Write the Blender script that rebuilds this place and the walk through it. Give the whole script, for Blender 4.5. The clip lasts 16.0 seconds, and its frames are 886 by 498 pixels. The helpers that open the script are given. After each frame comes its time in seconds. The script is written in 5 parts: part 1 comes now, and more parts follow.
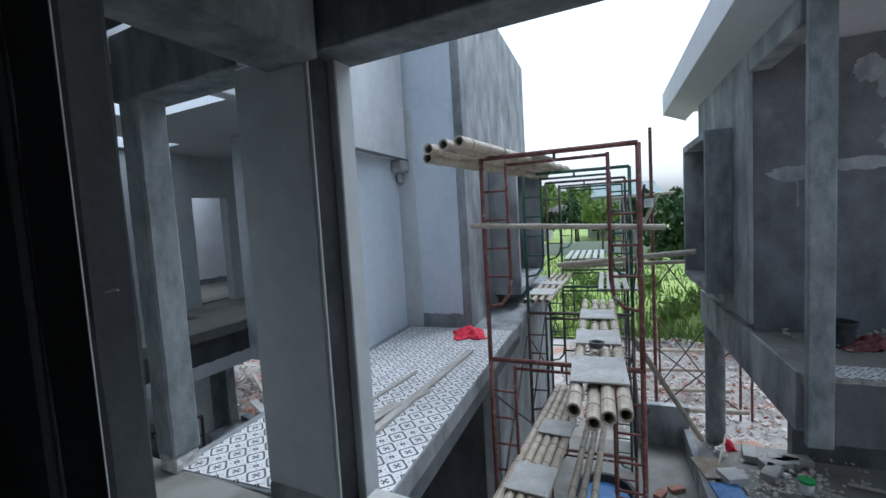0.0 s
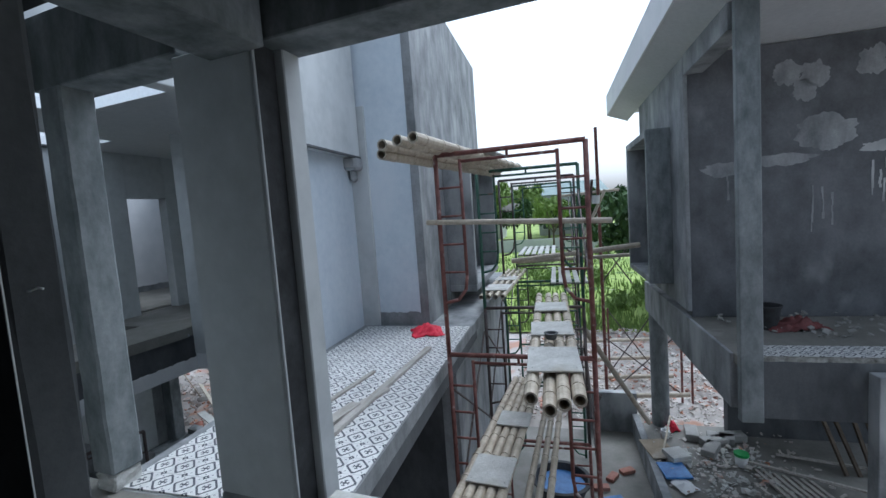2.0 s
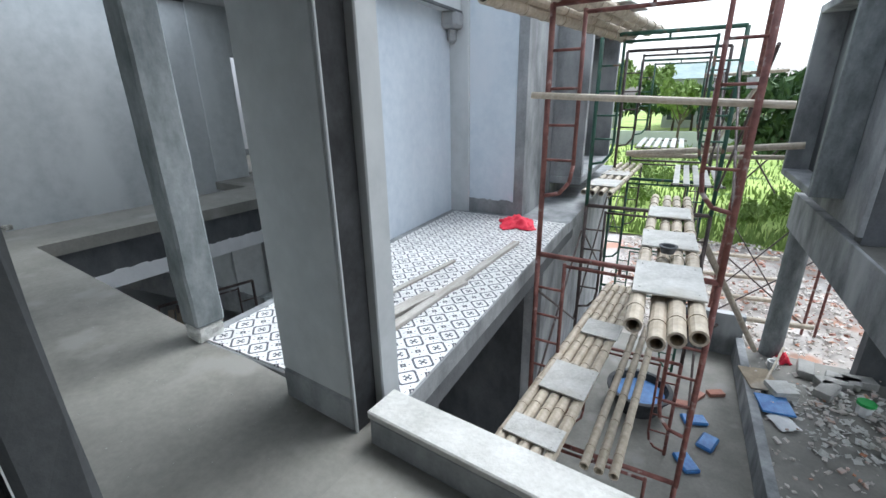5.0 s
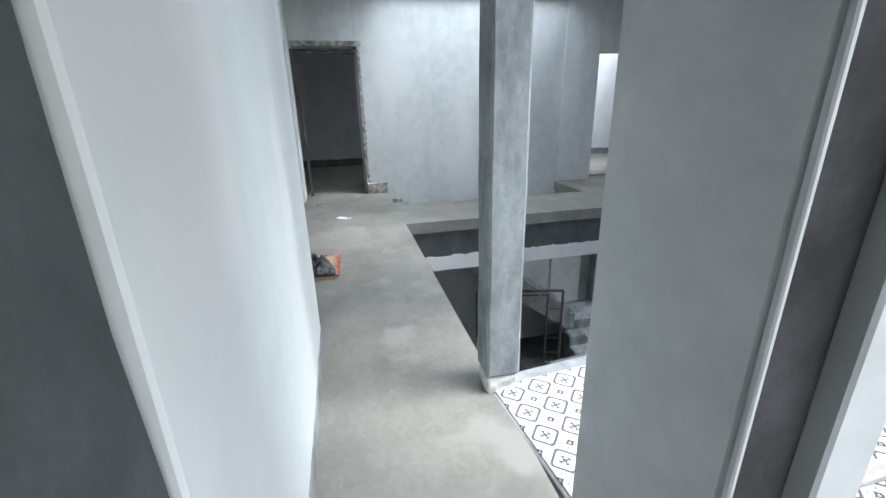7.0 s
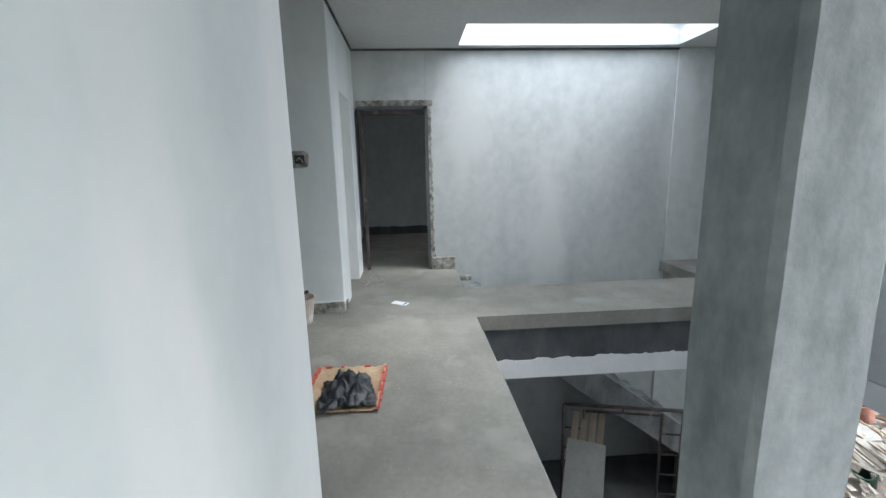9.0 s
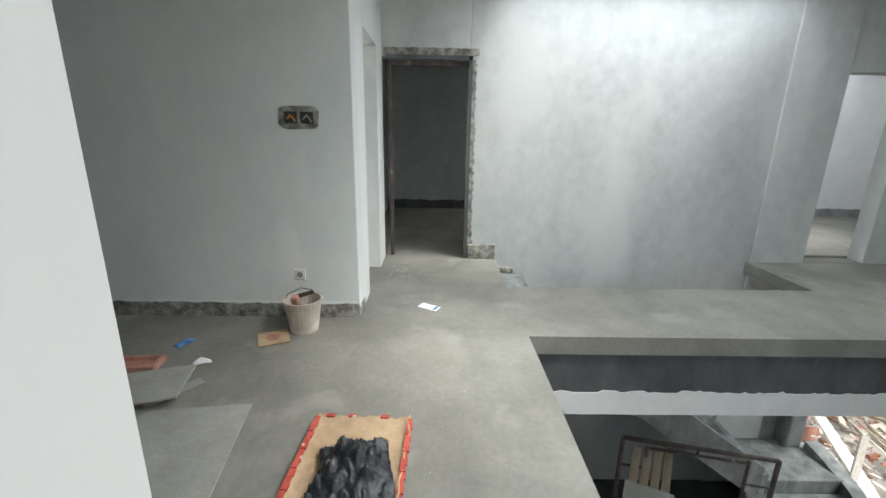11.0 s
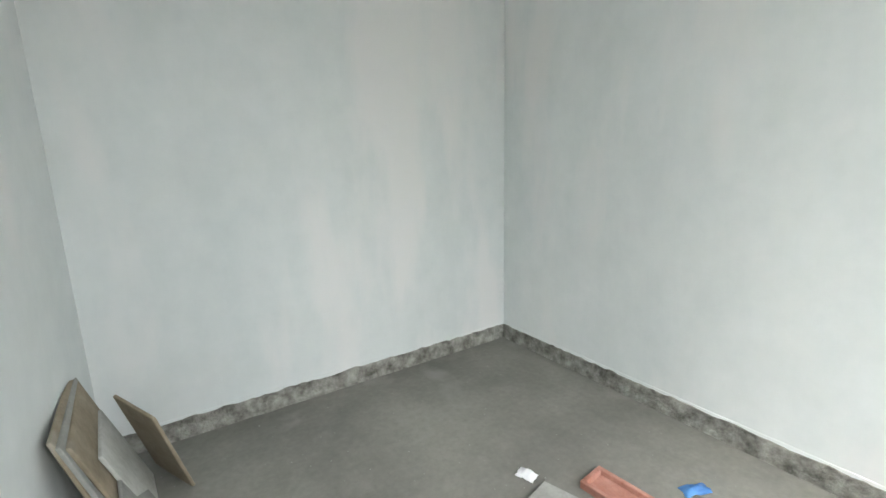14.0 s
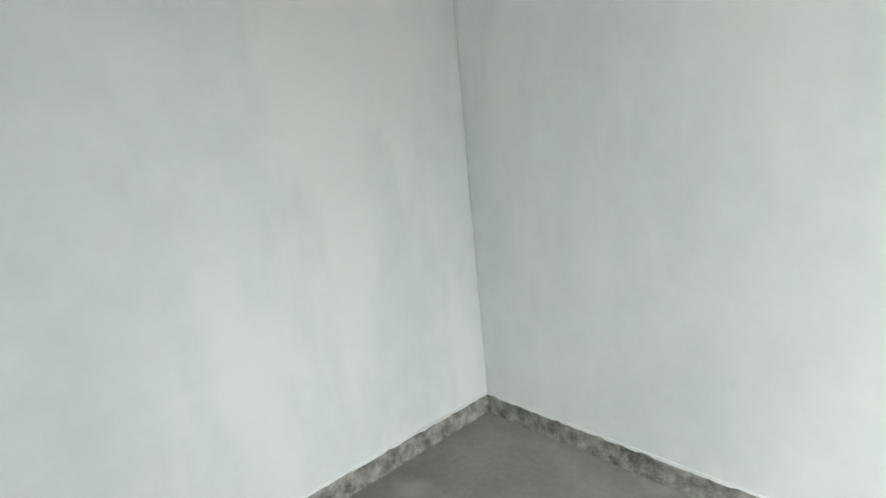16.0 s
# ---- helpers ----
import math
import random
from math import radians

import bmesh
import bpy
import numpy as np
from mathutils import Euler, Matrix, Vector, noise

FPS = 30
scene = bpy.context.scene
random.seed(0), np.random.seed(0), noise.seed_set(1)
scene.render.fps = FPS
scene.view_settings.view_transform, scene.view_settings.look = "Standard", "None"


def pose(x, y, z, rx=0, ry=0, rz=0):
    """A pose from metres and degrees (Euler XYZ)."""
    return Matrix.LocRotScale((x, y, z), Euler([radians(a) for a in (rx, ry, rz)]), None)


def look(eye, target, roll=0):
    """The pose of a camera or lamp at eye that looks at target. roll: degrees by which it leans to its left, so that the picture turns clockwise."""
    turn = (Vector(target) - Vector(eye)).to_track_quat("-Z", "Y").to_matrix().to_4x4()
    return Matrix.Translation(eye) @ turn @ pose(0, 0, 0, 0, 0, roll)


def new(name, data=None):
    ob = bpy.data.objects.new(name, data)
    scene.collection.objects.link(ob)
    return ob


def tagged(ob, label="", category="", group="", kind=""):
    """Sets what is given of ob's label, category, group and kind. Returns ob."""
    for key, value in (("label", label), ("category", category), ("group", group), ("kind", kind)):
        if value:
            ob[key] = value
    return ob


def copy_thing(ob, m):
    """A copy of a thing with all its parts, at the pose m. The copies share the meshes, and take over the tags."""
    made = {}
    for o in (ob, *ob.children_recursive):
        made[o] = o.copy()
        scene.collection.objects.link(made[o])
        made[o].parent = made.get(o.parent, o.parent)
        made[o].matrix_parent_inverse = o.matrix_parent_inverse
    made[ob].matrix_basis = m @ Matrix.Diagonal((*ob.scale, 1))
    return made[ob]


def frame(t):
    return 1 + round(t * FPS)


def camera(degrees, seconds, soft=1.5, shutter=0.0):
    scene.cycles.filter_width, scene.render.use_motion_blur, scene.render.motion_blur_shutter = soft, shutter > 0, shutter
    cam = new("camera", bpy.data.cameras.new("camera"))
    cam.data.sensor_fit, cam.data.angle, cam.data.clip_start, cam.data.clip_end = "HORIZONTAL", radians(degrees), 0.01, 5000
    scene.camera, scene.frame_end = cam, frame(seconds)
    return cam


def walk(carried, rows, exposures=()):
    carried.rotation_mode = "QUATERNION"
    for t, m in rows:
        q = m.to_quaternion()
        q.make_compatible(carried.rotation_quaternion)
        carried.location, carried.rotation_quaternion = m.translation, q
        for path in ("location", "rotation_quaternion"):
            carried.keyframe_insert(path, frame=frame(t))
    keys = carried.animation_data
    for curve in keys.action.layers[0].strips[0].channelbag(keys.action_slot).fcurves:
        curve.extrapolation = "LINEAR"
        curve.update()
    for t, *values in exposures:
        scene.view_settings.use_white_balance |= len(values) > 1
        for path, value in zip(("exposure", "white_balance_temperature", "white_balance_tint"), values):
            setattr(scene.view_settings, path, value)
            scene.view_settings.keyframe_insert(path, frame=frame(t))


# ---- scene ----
cam = camera(92.1, 16.0)

PATH = [
    (0, (-1.43, 0.494, 1.424), (-2.327, 2.275, 1.275), -3.3),
    (0.5, (-1.399, 0.492, 1.428), (-2.184, 2.328, 1.305), -4.6),
    (1, (-1.408, 0.498, 1.416), (-2.105, 2.367, 1.269), -4.2),
    (1.5, (-1.416, 0.493, 1.414), (-2.126, 2.356, 1.251), -3.7),
    (2, (-1.438, 0.494, 1.396), (-2.145, 2.358, 1.233), -4.1),
    (2.5, (-1.439, 0.502, 1.408), (-2.156, 2.361, 1.244), -3.9),
    (3, (-1.415, 0.487, 1.41), (-2.116, 2.355, 1.256), -5.1),
    (3.2, (-1.422, 0.487, 1.438), (-2.17, 2.329, 1.227), -5.2),
    (5.3, (-1.719, 0.97, 1.318), (-2.906, 2.386, 0.554), 2.1),
    (5.5, (-1.811, 0.982, 1.333), (-3.202, 2.199, 0.569), 1.5),
    (6, (-1.985, 1.063, 1.333), (-3.567, 1.958, 0.497), -0.2),
    (6.5, (-2.19, 1.252, 1.311), (-3.98, 1.849, 0.647), -0.3),
    (7, (-2.301, 1.316, 1.408), (-4.141, 1.733, 0.743), -1.3),
    (7.5, (-2.631, 1.332, 1.401), (-4.555, 1.626, 0.939), -2.4),
    (8, (-2.862, 1.348, 1.372), (-4.802, 1.359, 0.886), -3.5),
    (8.5, (-3.116, 1.454, 1.408), (-5.06, 1.36, 0.947), -2.7),
    (9, (-3.456, 1.42, 1.386), (-5.414, 1.556, 1.003), -1.3),
    (11.3, (-4.557, 1.313, 1.403), (-6.468, 1.266, 0.815), 1.5),
    (11.5, (-4.634, 1.34, 1.439), (-6.486, 0.967, 0.781), 0.0),
    (12, (-4.823, 1.302, 1.406), (-6.477, 0.35, 0.807), -1.6),
    (12.5, (-5.027, 1.215, 1.422), (-6.364, -0.147, 0.823), -2.8),
    (13, (-5.036, 0.894, 1.339), (-6.283, -0.593, 0.858), 2.7),
    (13.5, (-5.08, 0.629, 1.357), (-6.123, -0.906, 0.612), 2.2),
    (14, (-5.287, 0.378, 1.4), (-6.370, -1.256, 1.006), -1.4),
    (14.5, (-5.540, 0.228, 1.41), (-6.795, -1.256, 0.937), -2.0),
    (15, (-5.524, 0.177, 1.42), (-6.809, -1.294, 0.991), 0.3),
    (15.5, (-5.519, -0.092, 1.42), (-6.842, -1.526, 0.979), -2.8),
    (16, (-5.614, -0.268, 1.42), (-6.931, -1.751, 1.163), -5.5),
]
EXPOSURE = [(0, -0.1, 5350, 8), (3.2, -0.1, 5350, 8), (5.3, 0.85, 5850, 8), (6.0, 1.2, 5900, 8), (6.6, 1.45, 5850, 8), (7.0, 1.55, 5850, 8), (7.5, 1.25, 5800, 8), (8.0, 1.0, 5800, 8), (9.0, 1.35, 6050, 8), (11.5, 2.0, 6500, 6), (12.5, 2.95, 6400, 6), (14.0, 3.5, 6500, 7), (16.0, 3.65, 6480, 7)]
SKY, LAMP = 0.25, 8.5
walk(cam, [(t, look(eye, target, roll)) for t, eye, target, roll in PATH], EXPOSURE)

# ---------------------------------------------------------------- world and light
world = bpy.data.worlds.new("overcast_sky")
scene.world = world
world.use_nodes = True
wn, wl = world.node_tree.nodes, world.node_tree.links
sky = wn.new("ShaderNodeTexSky")
sky.sky_type = "NISHITA"
sky.sun_disc = False
sky.sun_elevation = radians(58)
sky.sun_rotation = radians(20)
sky.air_density, sky.dust_density, sky.ozone_density = 1.6, 4.0, 1.0
grey = wn.new("ShaderNodeRGBToBW")
cloud = wn.new("ShaderNodeMixRGB")
cloud.inputs[0].default_value = 0.8
wl.new(sky.outputs[0], grey.inputs[0])
wl.new(sky.outputs[0], cloud.inputs[1])
wl.new(grey.outputs[0], cloud.inputs[2])
wl.new(cloud.outputs[0], wn["Background"].inputs[0])
wn["Background"].inputs[1].default_value = SKY

sun = new("sun", bpy.data.lights.new("sun", "SUN"))
sun.data.energy, sun.data.angle, sun.data.color = 0.9, radians(25), (1, 0.97, 0.93)
sun.matrix_world = look((3, 10, 14), (0, 4, 0))


def skylight_lamp(name, x0, x1, y0, y1, z, watts):
    lamp = new(name, bpy.data.lights.new(name, "AREA"))
    lamp.data.shape, lamp.data.size, lamp.data.size_y = "RECTANGLE", x1 - x0, y1 - y0
    lamp.data.energy, lamp.data.color = watts, (0.93, 0.97, 1.0)
    lamp.matrix_world = pose((x0 + x1) / 2, (y0 + y1) / 2, z)


skylight_lamp("skylight_lamp", -8.95, -8.25, 2.1, 4.8, 3.02, LAMP)
skylight_lamp("skylight_lamp_b", -6.95, -5.35, 2.25, 3.65, 3.02, LAMP * 1.5)


# ---------------------------------------------------------------- materials
def surface(name, a, b, scale=3.0, rough=0.85, bump=0.15, fine=60.0, stain=None, stain_at=0.62, metal=0.0, stretch=(1, 1, 1), stain_scale=1.1):
    """Two-tone noise at a coarse and a fine scale, with an optional stain."""
    m = bpy.data.materials.new(name)
    m.use_nodes = True
    n, l = m.node_tree.nodes, m.node_tree.links
    p = n["Principled BSDF"]
    p.inputs["Roughness"].default_value = rough
    p.inputs["Metallic"].default_value = metal
    tc = n.new("ShaderNodeTexCoord")
    mp = n.new("ShaderNodeMapping")
    mp.inputs["Scale"].default_value = stretch
    l.new(tc.outputs["Object"], mp.inputs[0])
    big, small = n.new("ShaderNodeTexNoise"), n.new("ShaderNodeTexNoise")
    for t, s, d in ((big, scale, 6), (small, fine, 4)):
        t.inputs["Scale"].default_value = s
        t.inputs["Detail"].default_value = d
        t.inputs["Roughness"].default_value = 0.62
        l.new(mp.outputs[0] if t is big else tc.outputs["Object"], t.inputs["Vector"])
    ramp = n.new("ShaderNodeValToRGB")
    ramp.color_ramp.elements[0].position, ramp.color_ramp.elements[1].position = 0.32, 0.68
    ramp.color_ramp.elements[0].color, ramp.color_ramp.elements[1].color = (*a, 1), (*b, 1)
    l.new(big.outputs[0], ramp.inputs[0])
    mix = n.new("ShaderNodeMixRGB")
    mix.blend_type = "OVERLAY"
    mix.inputs[0].default_value = 0.22
    l.new(ramp.outputs[0], mix.inputs[1])
    l.new(small.outputs[0], mix.inputs[2])
    out = mix.outputs[0]
    if stain:
        st = n.new("ShaderNodeTexNoise")
        st.inputs["Scale"].default_value, st.inputs["Detail"].default_value = stain_scale, 8
        l.new(mp.outputs[0], st.inputs["Vector"])
        cut = n.new("ShaderNodeValToRGB")
        cut.color_ramp.elements[0].position, cut.color_ramp.elements[1].position = stain_at - 0.05, stain_at + 0.05
        l.new(st.outputs[0], cut.inputs[0])
        sm = n.new("ShaderNodeMixRGB")
        sm.inputs[2].default_value = (*stain, 1)
        l.new(cut.outputs[0], sm.inputs[0])
        l.new(out, sm.inputs[1])
        out = sm.outputs[0]
    vary = n.new("ShaderNodeObjectInfo")
    hsv = n.new("ShaderNodeHueSaturation")
    rng = n.new("ShaderNodeMapRange")
    rng.inputs["To Min"].default_value, rng.inputs["To Max"].default_value = 0.93, 1.07
    l.new(vary.outputs["Random"], rng.inputs[0])
    l.new(rng.outputs[0], hsv.inputs["Value"])
    l.new(out, hsv.inputs["Color"])
    l.new(hsv.outputs[0], p.inputs["Base Color"])
    add = n.new("ShaderNodeMath")
    l.new(big.outputs[0], add.inputs[0])
    l.new(small.outputs[0], add.inputs[1])
    bp = n.new("ShaderNodeBump")
    bp.inputs["Strength"].default_value, bp.inputs["Distance"].default_value = bump, 0.02
    l.new(add.outputs[0], bp.inputs["Height"])
    l.new(bp.outputs[0], p.inputs["Normal"])
    return m


SKIM = surface("white_skim_plaster", (0.68, 0.715, 0.715), (0.76, 0.785, 0.78), 1.3, 0.65, 0.02, 7, (0.79, 0.79, 0.785), 0.58, stretch=(1.2, 1.2, 0.35), stain_scale=1.8)
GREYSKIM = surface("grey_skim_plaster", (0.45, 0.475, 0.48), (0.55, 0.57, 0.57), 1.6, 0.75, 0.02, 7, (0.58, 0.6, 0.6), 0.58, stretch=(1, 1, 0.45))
PALE = surface("pale_blue_skim", (0.52, 0.58, 0.64), (0.62, 0.68, 0.73), 1.4, 0.6, 0.02, 12, (0.66, 0.7, 0.74), 0.6, stretch=(1, 1, 0.4))
CEMENT = surface("cement_render", (0.15, 0.16, 0.165), (0.37, 0.38, 0.385), 3.2, 0.85, 0.15, 45, (0.46, 0.47, 0.47), 0.63, stretch=(1, 1, 0.5))
CONC = surface("column_concrete", (0.105, 0.122, 0.125), (0.29, 0.31, 0.315), 4.5, 0.7, 0.07, 40, (0.085, 0.1, 0.1), 0.6, stretch=(1.5, 1.5, 0.6))
# Dark concrete, which also carries the shade of unlit rooms and recesses
DARKC_SHADE = surface("dark_concrete_and_shade", (0.05, 0.054, 0.058), (0.12, 0.125, 0.13), 2.5, 0.85, 0.1, 50, (0.22, 0.23, 0.23), 0.66, stretch=(1, 1, 0.5))
DARKP = surface("dark_plaster", (0.075, 0.08, 0.085), (0.16, 0.165, 0.175), 2.6, 0.8, 0.15, 40, (0.2, 0.205, 0.21), 0.67, stretch=(1, 1, 0.7), stain_scale=2.2)
FLOOR = surface("dusty_screed", (0.165, 0.16, 0.142), (0.255, 0.247, 0.222), 1.8, 0.75, 0.06, 30, (0.265, 0.258, 0.236), 0.64, stain_scale=2.3)
BAND = surface("bare_mortar_band", (0.1, 0.095, 0.08), (0.46, 0.45, 0.41), 13, 0.95, 0.9, 60)
CEIL = surface("ceiling_board", (0.56, 0.57, 0.57), (0.62, 0.63, 0.63), 1.0, 0.8, 0.02, 20)
WHITE = surface("white_paint", (0.72, 0.73, 0.73), (0.8, 0.8, 0.8), 3, 0.6, 0.05, 40)
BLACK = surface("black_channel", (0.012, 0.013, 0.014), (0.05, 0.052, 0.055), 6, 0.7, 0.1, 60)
GROUND = surface("building_ground", (0.3, 0.27, 0.24), (0.52, 0.49, 0.46), 0.8, 0.95, 0.5, 14, (0.42, 0.25, 0.18), 0.62)
GRASS = surface("field_grass", (0.2, 0.29, 0.05), (0.36, 0.45, 0.12), 0.5, 0.9, 0.6, 9, (0.07, 0.13, 0.03), 0.62)
BAMBOO = surface("bamboo", (0.36, 0.305, 0.225), (0.55, 0.49, 0.395), 5, 0.55, 0.08, 40, (0.25, 0.18, 0.11), 0.68, stretch=(3, 3, 3))
PLY = surface("cement_splashed_board", (0.42, 0.42, 0.39), (0.58, 0.58, 0.55), 6, 0.9, 0.25, 50, (0.36, 0.33, 0.27), 0.64)
RUST = surface("rusty_scaffold_steel", (0.1, 0.03, 0.025), (0.24, 0.1, 0.08), 12, 0.6, 0.2, 90, (0.38, 0.33, 0.31), 0.64, 0.0, stain_scale=9)
GREEN = surface("green_scaffold_steel", (0.015, 0.07, 0.045), (0.05, 0.13, 0.09), 10, 0.55, 0.1, 80, (0.22, 0.13, 0.09), 0.64, stain_scale=8)
STEEL = surface("dark_scaffold_steel", (0.04, 0.03, 0.03), (0.12, 0.09, 0.08), 10, 0.55, 0.15, 80, (0.3, 0.28, 0.27), 0.66, stain_scale=9)
WOOD = surface("grey_timber", (0.33, 0.3, 0.26), (0.52, 0.5, 0.46), 4, 0.85, 0.2, 50, stretch=(6, 1, 6))
BROWNW = surface("brown_board", (0.2, 0.16, 0.11), (0.36, 0.3, 0.22), 4, 0.85, 0.25, 40, (0.45, 0.42, 0.37), 0.6)
PANEL = surface("dusty_cement_panel", (0.27, 0.268, 0.25), (0.36, 0.356, 0.335), 4, 0.85, 0.08, 60, (0.43, 0.43, 0.41), 0.64)
RED = surface("red_cloth", (0.55, 0.01, 0.035), (0.75, 0.03, 0.07), 8, 0.7, 0.2, 80)
DULLRED = surface("dull_red_sheet", (0.09, 0.025, 0.025), (0.2, 0.06, 0.055), 8, 0.7, 0.2, 60)
CARD = surface("brown_paper_sack", (0.36, 0.25, 0.15), (0.5, 0.37, 0.24), 6, 0.85, 0.2, 40)
REDPRINT = surface("red_printed_edge", (0.36, 0.05, 0.035), (0.48, 0.09, 0.06), 12, 0.8, 0.1, 60, (0.7, 0.6, 0.5), 0.66, stain_scale=18)
BAG = surface("black_plastic_bag", (0.012, 0.014, 0.018), (0.03, 0.034, 0.04), 9, 0.28, 0.5, 30)
TERRA = surface("red_clay", (0.32, 0.13, 0.09), (0.46, 0.25, 0.2), 9, 0.85, 0.2, 60)
BUCKET = surface("cement_bucket_plastic", (0.4, 0.35, 0.29), (0.55, 0.5, 0.44), 7, 0.8, 0.2, 50, (0.62, 0.6, 0.56), 0.6, stain_scale=8)
PAPER = surface("white_paper", (0.74, 0.75, 0.76), (0.82, 0.82, 0.82), 8, 0.8, 0.03, 60)
GREENLID = surface("green_lid", (0.02, 0.3, 0.06), (0.05, 0.42, 0.1), 9, 0.45, 0.05, 50)
BLUE = surface("blue_plastic", (0.03, 0.12, 0.36), (0.08, 0.25, 0.55), 9, 0.45, 0.1, 50)
ORANGE = surface("orange_cable_box", (0.5, 0.16, 0.02), (0.7, 0.26, 0.05), 15, 0.6, 0.1, 60)
SOCKET = surface("white_socket_plastic", (0.7, 0.71, 0.7), (0.76, 0.77, 0.76), 12, 0.4, 0.02, 60)
RUBBLE = surface("broken_rubble", (0.36, 0.33, 0.29), (0.68, 0.64, 0.6), 2.5, 0.95, 0.3, 30, (0.5, 0.24, 0.15), 0.6, stain_scale=3)
LEAF = surface("tree_leaves", (0.02, 0.06, 0.012), (0.07, 0.14, 0.03), 1.2, 0.7, 0.3, 12)
LEAFL = surface("shrub_leaves", (0.14, 0.22, 0.05), (0.28, 0.38, 0.1), 1.6, 0.7, 0.3, 12)
BARK = surface("bark", (0.07, 0.055, 0.04), (0.14, 0.11, 0.08), 5, 0.9, 0.4, 40)
FARWALL = surface("far_painted_wall", (0.5, 0.52, 0.52), (0.62, 0.63, 0.62), 0.5, 0.8, 0.05, 10)
FARROOF = surface("far_roof_sheet", (0.18, 0.26, 0.25), (0.28, 0.36, 0.34), 0.6, 0.6, 0.1, 10)
GLASSY = surface("dark_window_glass", (0.03, 0.04, 0.05), (0.06, 0.08, 0.09), 1, 0.1, 0.0, 10)


def tile_material():
    """Cream tile with a grey diamond outline, a cross in the middle and dots in the corners."""
    m = surface("patterned_tile", (0.66, 0.66, 0.645), (0.72, 0.72, 0.7), 8, 0.5, 0.02, 60)
    n, l = m.node_tree.nodes, m.node_tree.links
    p = n["Principled BSDF"]
    base = p.inputs["Base Color"].links[0].from_socket
    tc = n.new("ShaderNodeTexCoord")
    sep = n.new("ShaderNodeSeparateXYZ")
    l.new(tc.outputs["Object"], sep.inputs[0])

    def op(kind, a, b=0.0):
        k = n.new("ShaderNodeMath")
        k.operation = kind
        for i, v in enumerate((a, b)):
            if isinstance(v, (int, float)):
                k.inputs[i].default_value = v
            else:
                l.new(v, k.inputs[i])
        return k.outputs[0]

    ax, ay = op("ABSOLUTE", op("DIVIDE", sep.outputs[0], TILE)), op("ABSOLUTE", op("DIVIDE", sep.outputs[1], TILE))
    total, low, high = op("ADD", ax, ay), op("MINIMUM", ax, ay), op("MAXIMUM", ax, ay)
    blunt = op("MAXIMUM", total, op("MULTIPLY", high, 1.12))
    outline = op("LESS_THAN", op("ABSOLUTE", op("SUBTRACT", blunt, 0.445)), 0.055)
    diag = op("ABSOLUTE", op("SUBTRACT", ax, ay))
    cross = op("MULTIPLY", op("LESS_THAN", low, 0.03), op("LESS_THAN", high, 0.17))
    tips = op("MULTIPLY", op("LESS_THAN", op("ABSOLUTE", op("SUBTRACT", high, 0.14)), 0.025), op("LESS_THAN", low, 0.07))
    heart = op("LESS_THAN", total, 0.09)
    corner = op("MULTIPLY", op("GREATER_THAN", total, 0.86), op("LESS_THAN", total, 0.95))
    leaf = op("MULTIPLY", op("LESS_THAN", diag, 0.03), op("LESS_THAN", op("ABSOLUTE", op("SUBTRACT", total, 0.68)), 0.05))
    mask = op("MINIMUM", op("ADD", op("ADD", outline, cross), op("ADD", op("ADD", tips, heart), op("ADD", corner, leaf))), 1.0)
    mx = n.new("ShaderNodeMixRGB")
    l.new(mask, mx.inputs[0])
    l.new(base, mx.inputs[1])
    mx.inputs[2].default_value = (0.075, 0.08, 0.095, 1)
    l.new(mx.outputs[0], p.inputs["Base Color"])
    return m


TILE = 0.15
TILED = tile_material()

# ---------------------------------------------------------------- mesh helpers
# The balcony, the scaffold and the house opposite stand a few degrees off the corridor's lines.
YARD = Matrix(((0.995, -0.0995, 0, -2.68), (0.0995, 0.995, 0, 2.2), (0, 0, 1, 0), (0, 0, 0, 1)))


def box(bm, x0, x1, y0, y1, z0, z1, m=None, bevel=0.0):
    vs = [bm.verts.new((x, y, z)) for x in (x0, x1) for y in (y0, y1) for z in (z0, z1)]
    fs = [bm.faces.new([vs[i] for i in q]) for q in ((0, 1, 3, 2), (4, 6, 7, 5), (0, 4, 5, 1), (2, 3, 7, 6), (0, 2, 6, 4), (1, 5, 7, 3))]
    if bevel:
        es = list({e for f in fs for e in f.edges})
        r = bmesh.ops.bevel(bm, geom=es, offset=bevel, segments=1, affect="EDGES", profile=0.5)
        vs = list({v for f in r["faces"] for v in f.verts} | {v for v in vs if v.is_valid})
    if m:
        bmesh.ops.transform(bm, matrix=m, verts=vs)
    return bm


def rod(bm, p, q, r, sides=10, r2=None, hollow=0.0):
    p, q = Vector(p), Vector(q)
    turn = (q - p).to_track_quat("Z", "Y").to_matrix()
    rings = [(p, r), (q, r2 or r)]
    if hollow:
        deep = (q - p).normalized() * min(0.15, (q - p).length / 2)
        rings = [(p + deep, hollow), (p, hollow)] + rings + [(q, hollow), (q - deep, hollow)]
    loops = [[bm.verts.new(c + turn @ Vector((math.cos(a) * s, math.sin(a) * s, 0))) for a in [2 * math.pi * i / sides for i in range(sides)]] for c, s in rings]
    for a, b in zip(loops, loops[1:]):
        for i in range(sides):
            bm.faces.new((a[i], a[(i + 1) % sides], b[(i + 1) % sides], b[i]))
    bm.faces.new(list(reversed(loops[0])))
    bm.faces.new(loops[-1])
    return bm


def bent(bm, pts, r, sides=8):
    for a, b in zip(pts, pts[1:]):
        rod(bm, a, b, r, sides)
    for c in pts[1:-1]:
        bmesh.ops.create_icosphere(bm, subdivisions=1, radius=r, matrix=Matrix.Translation(c))
    return bm


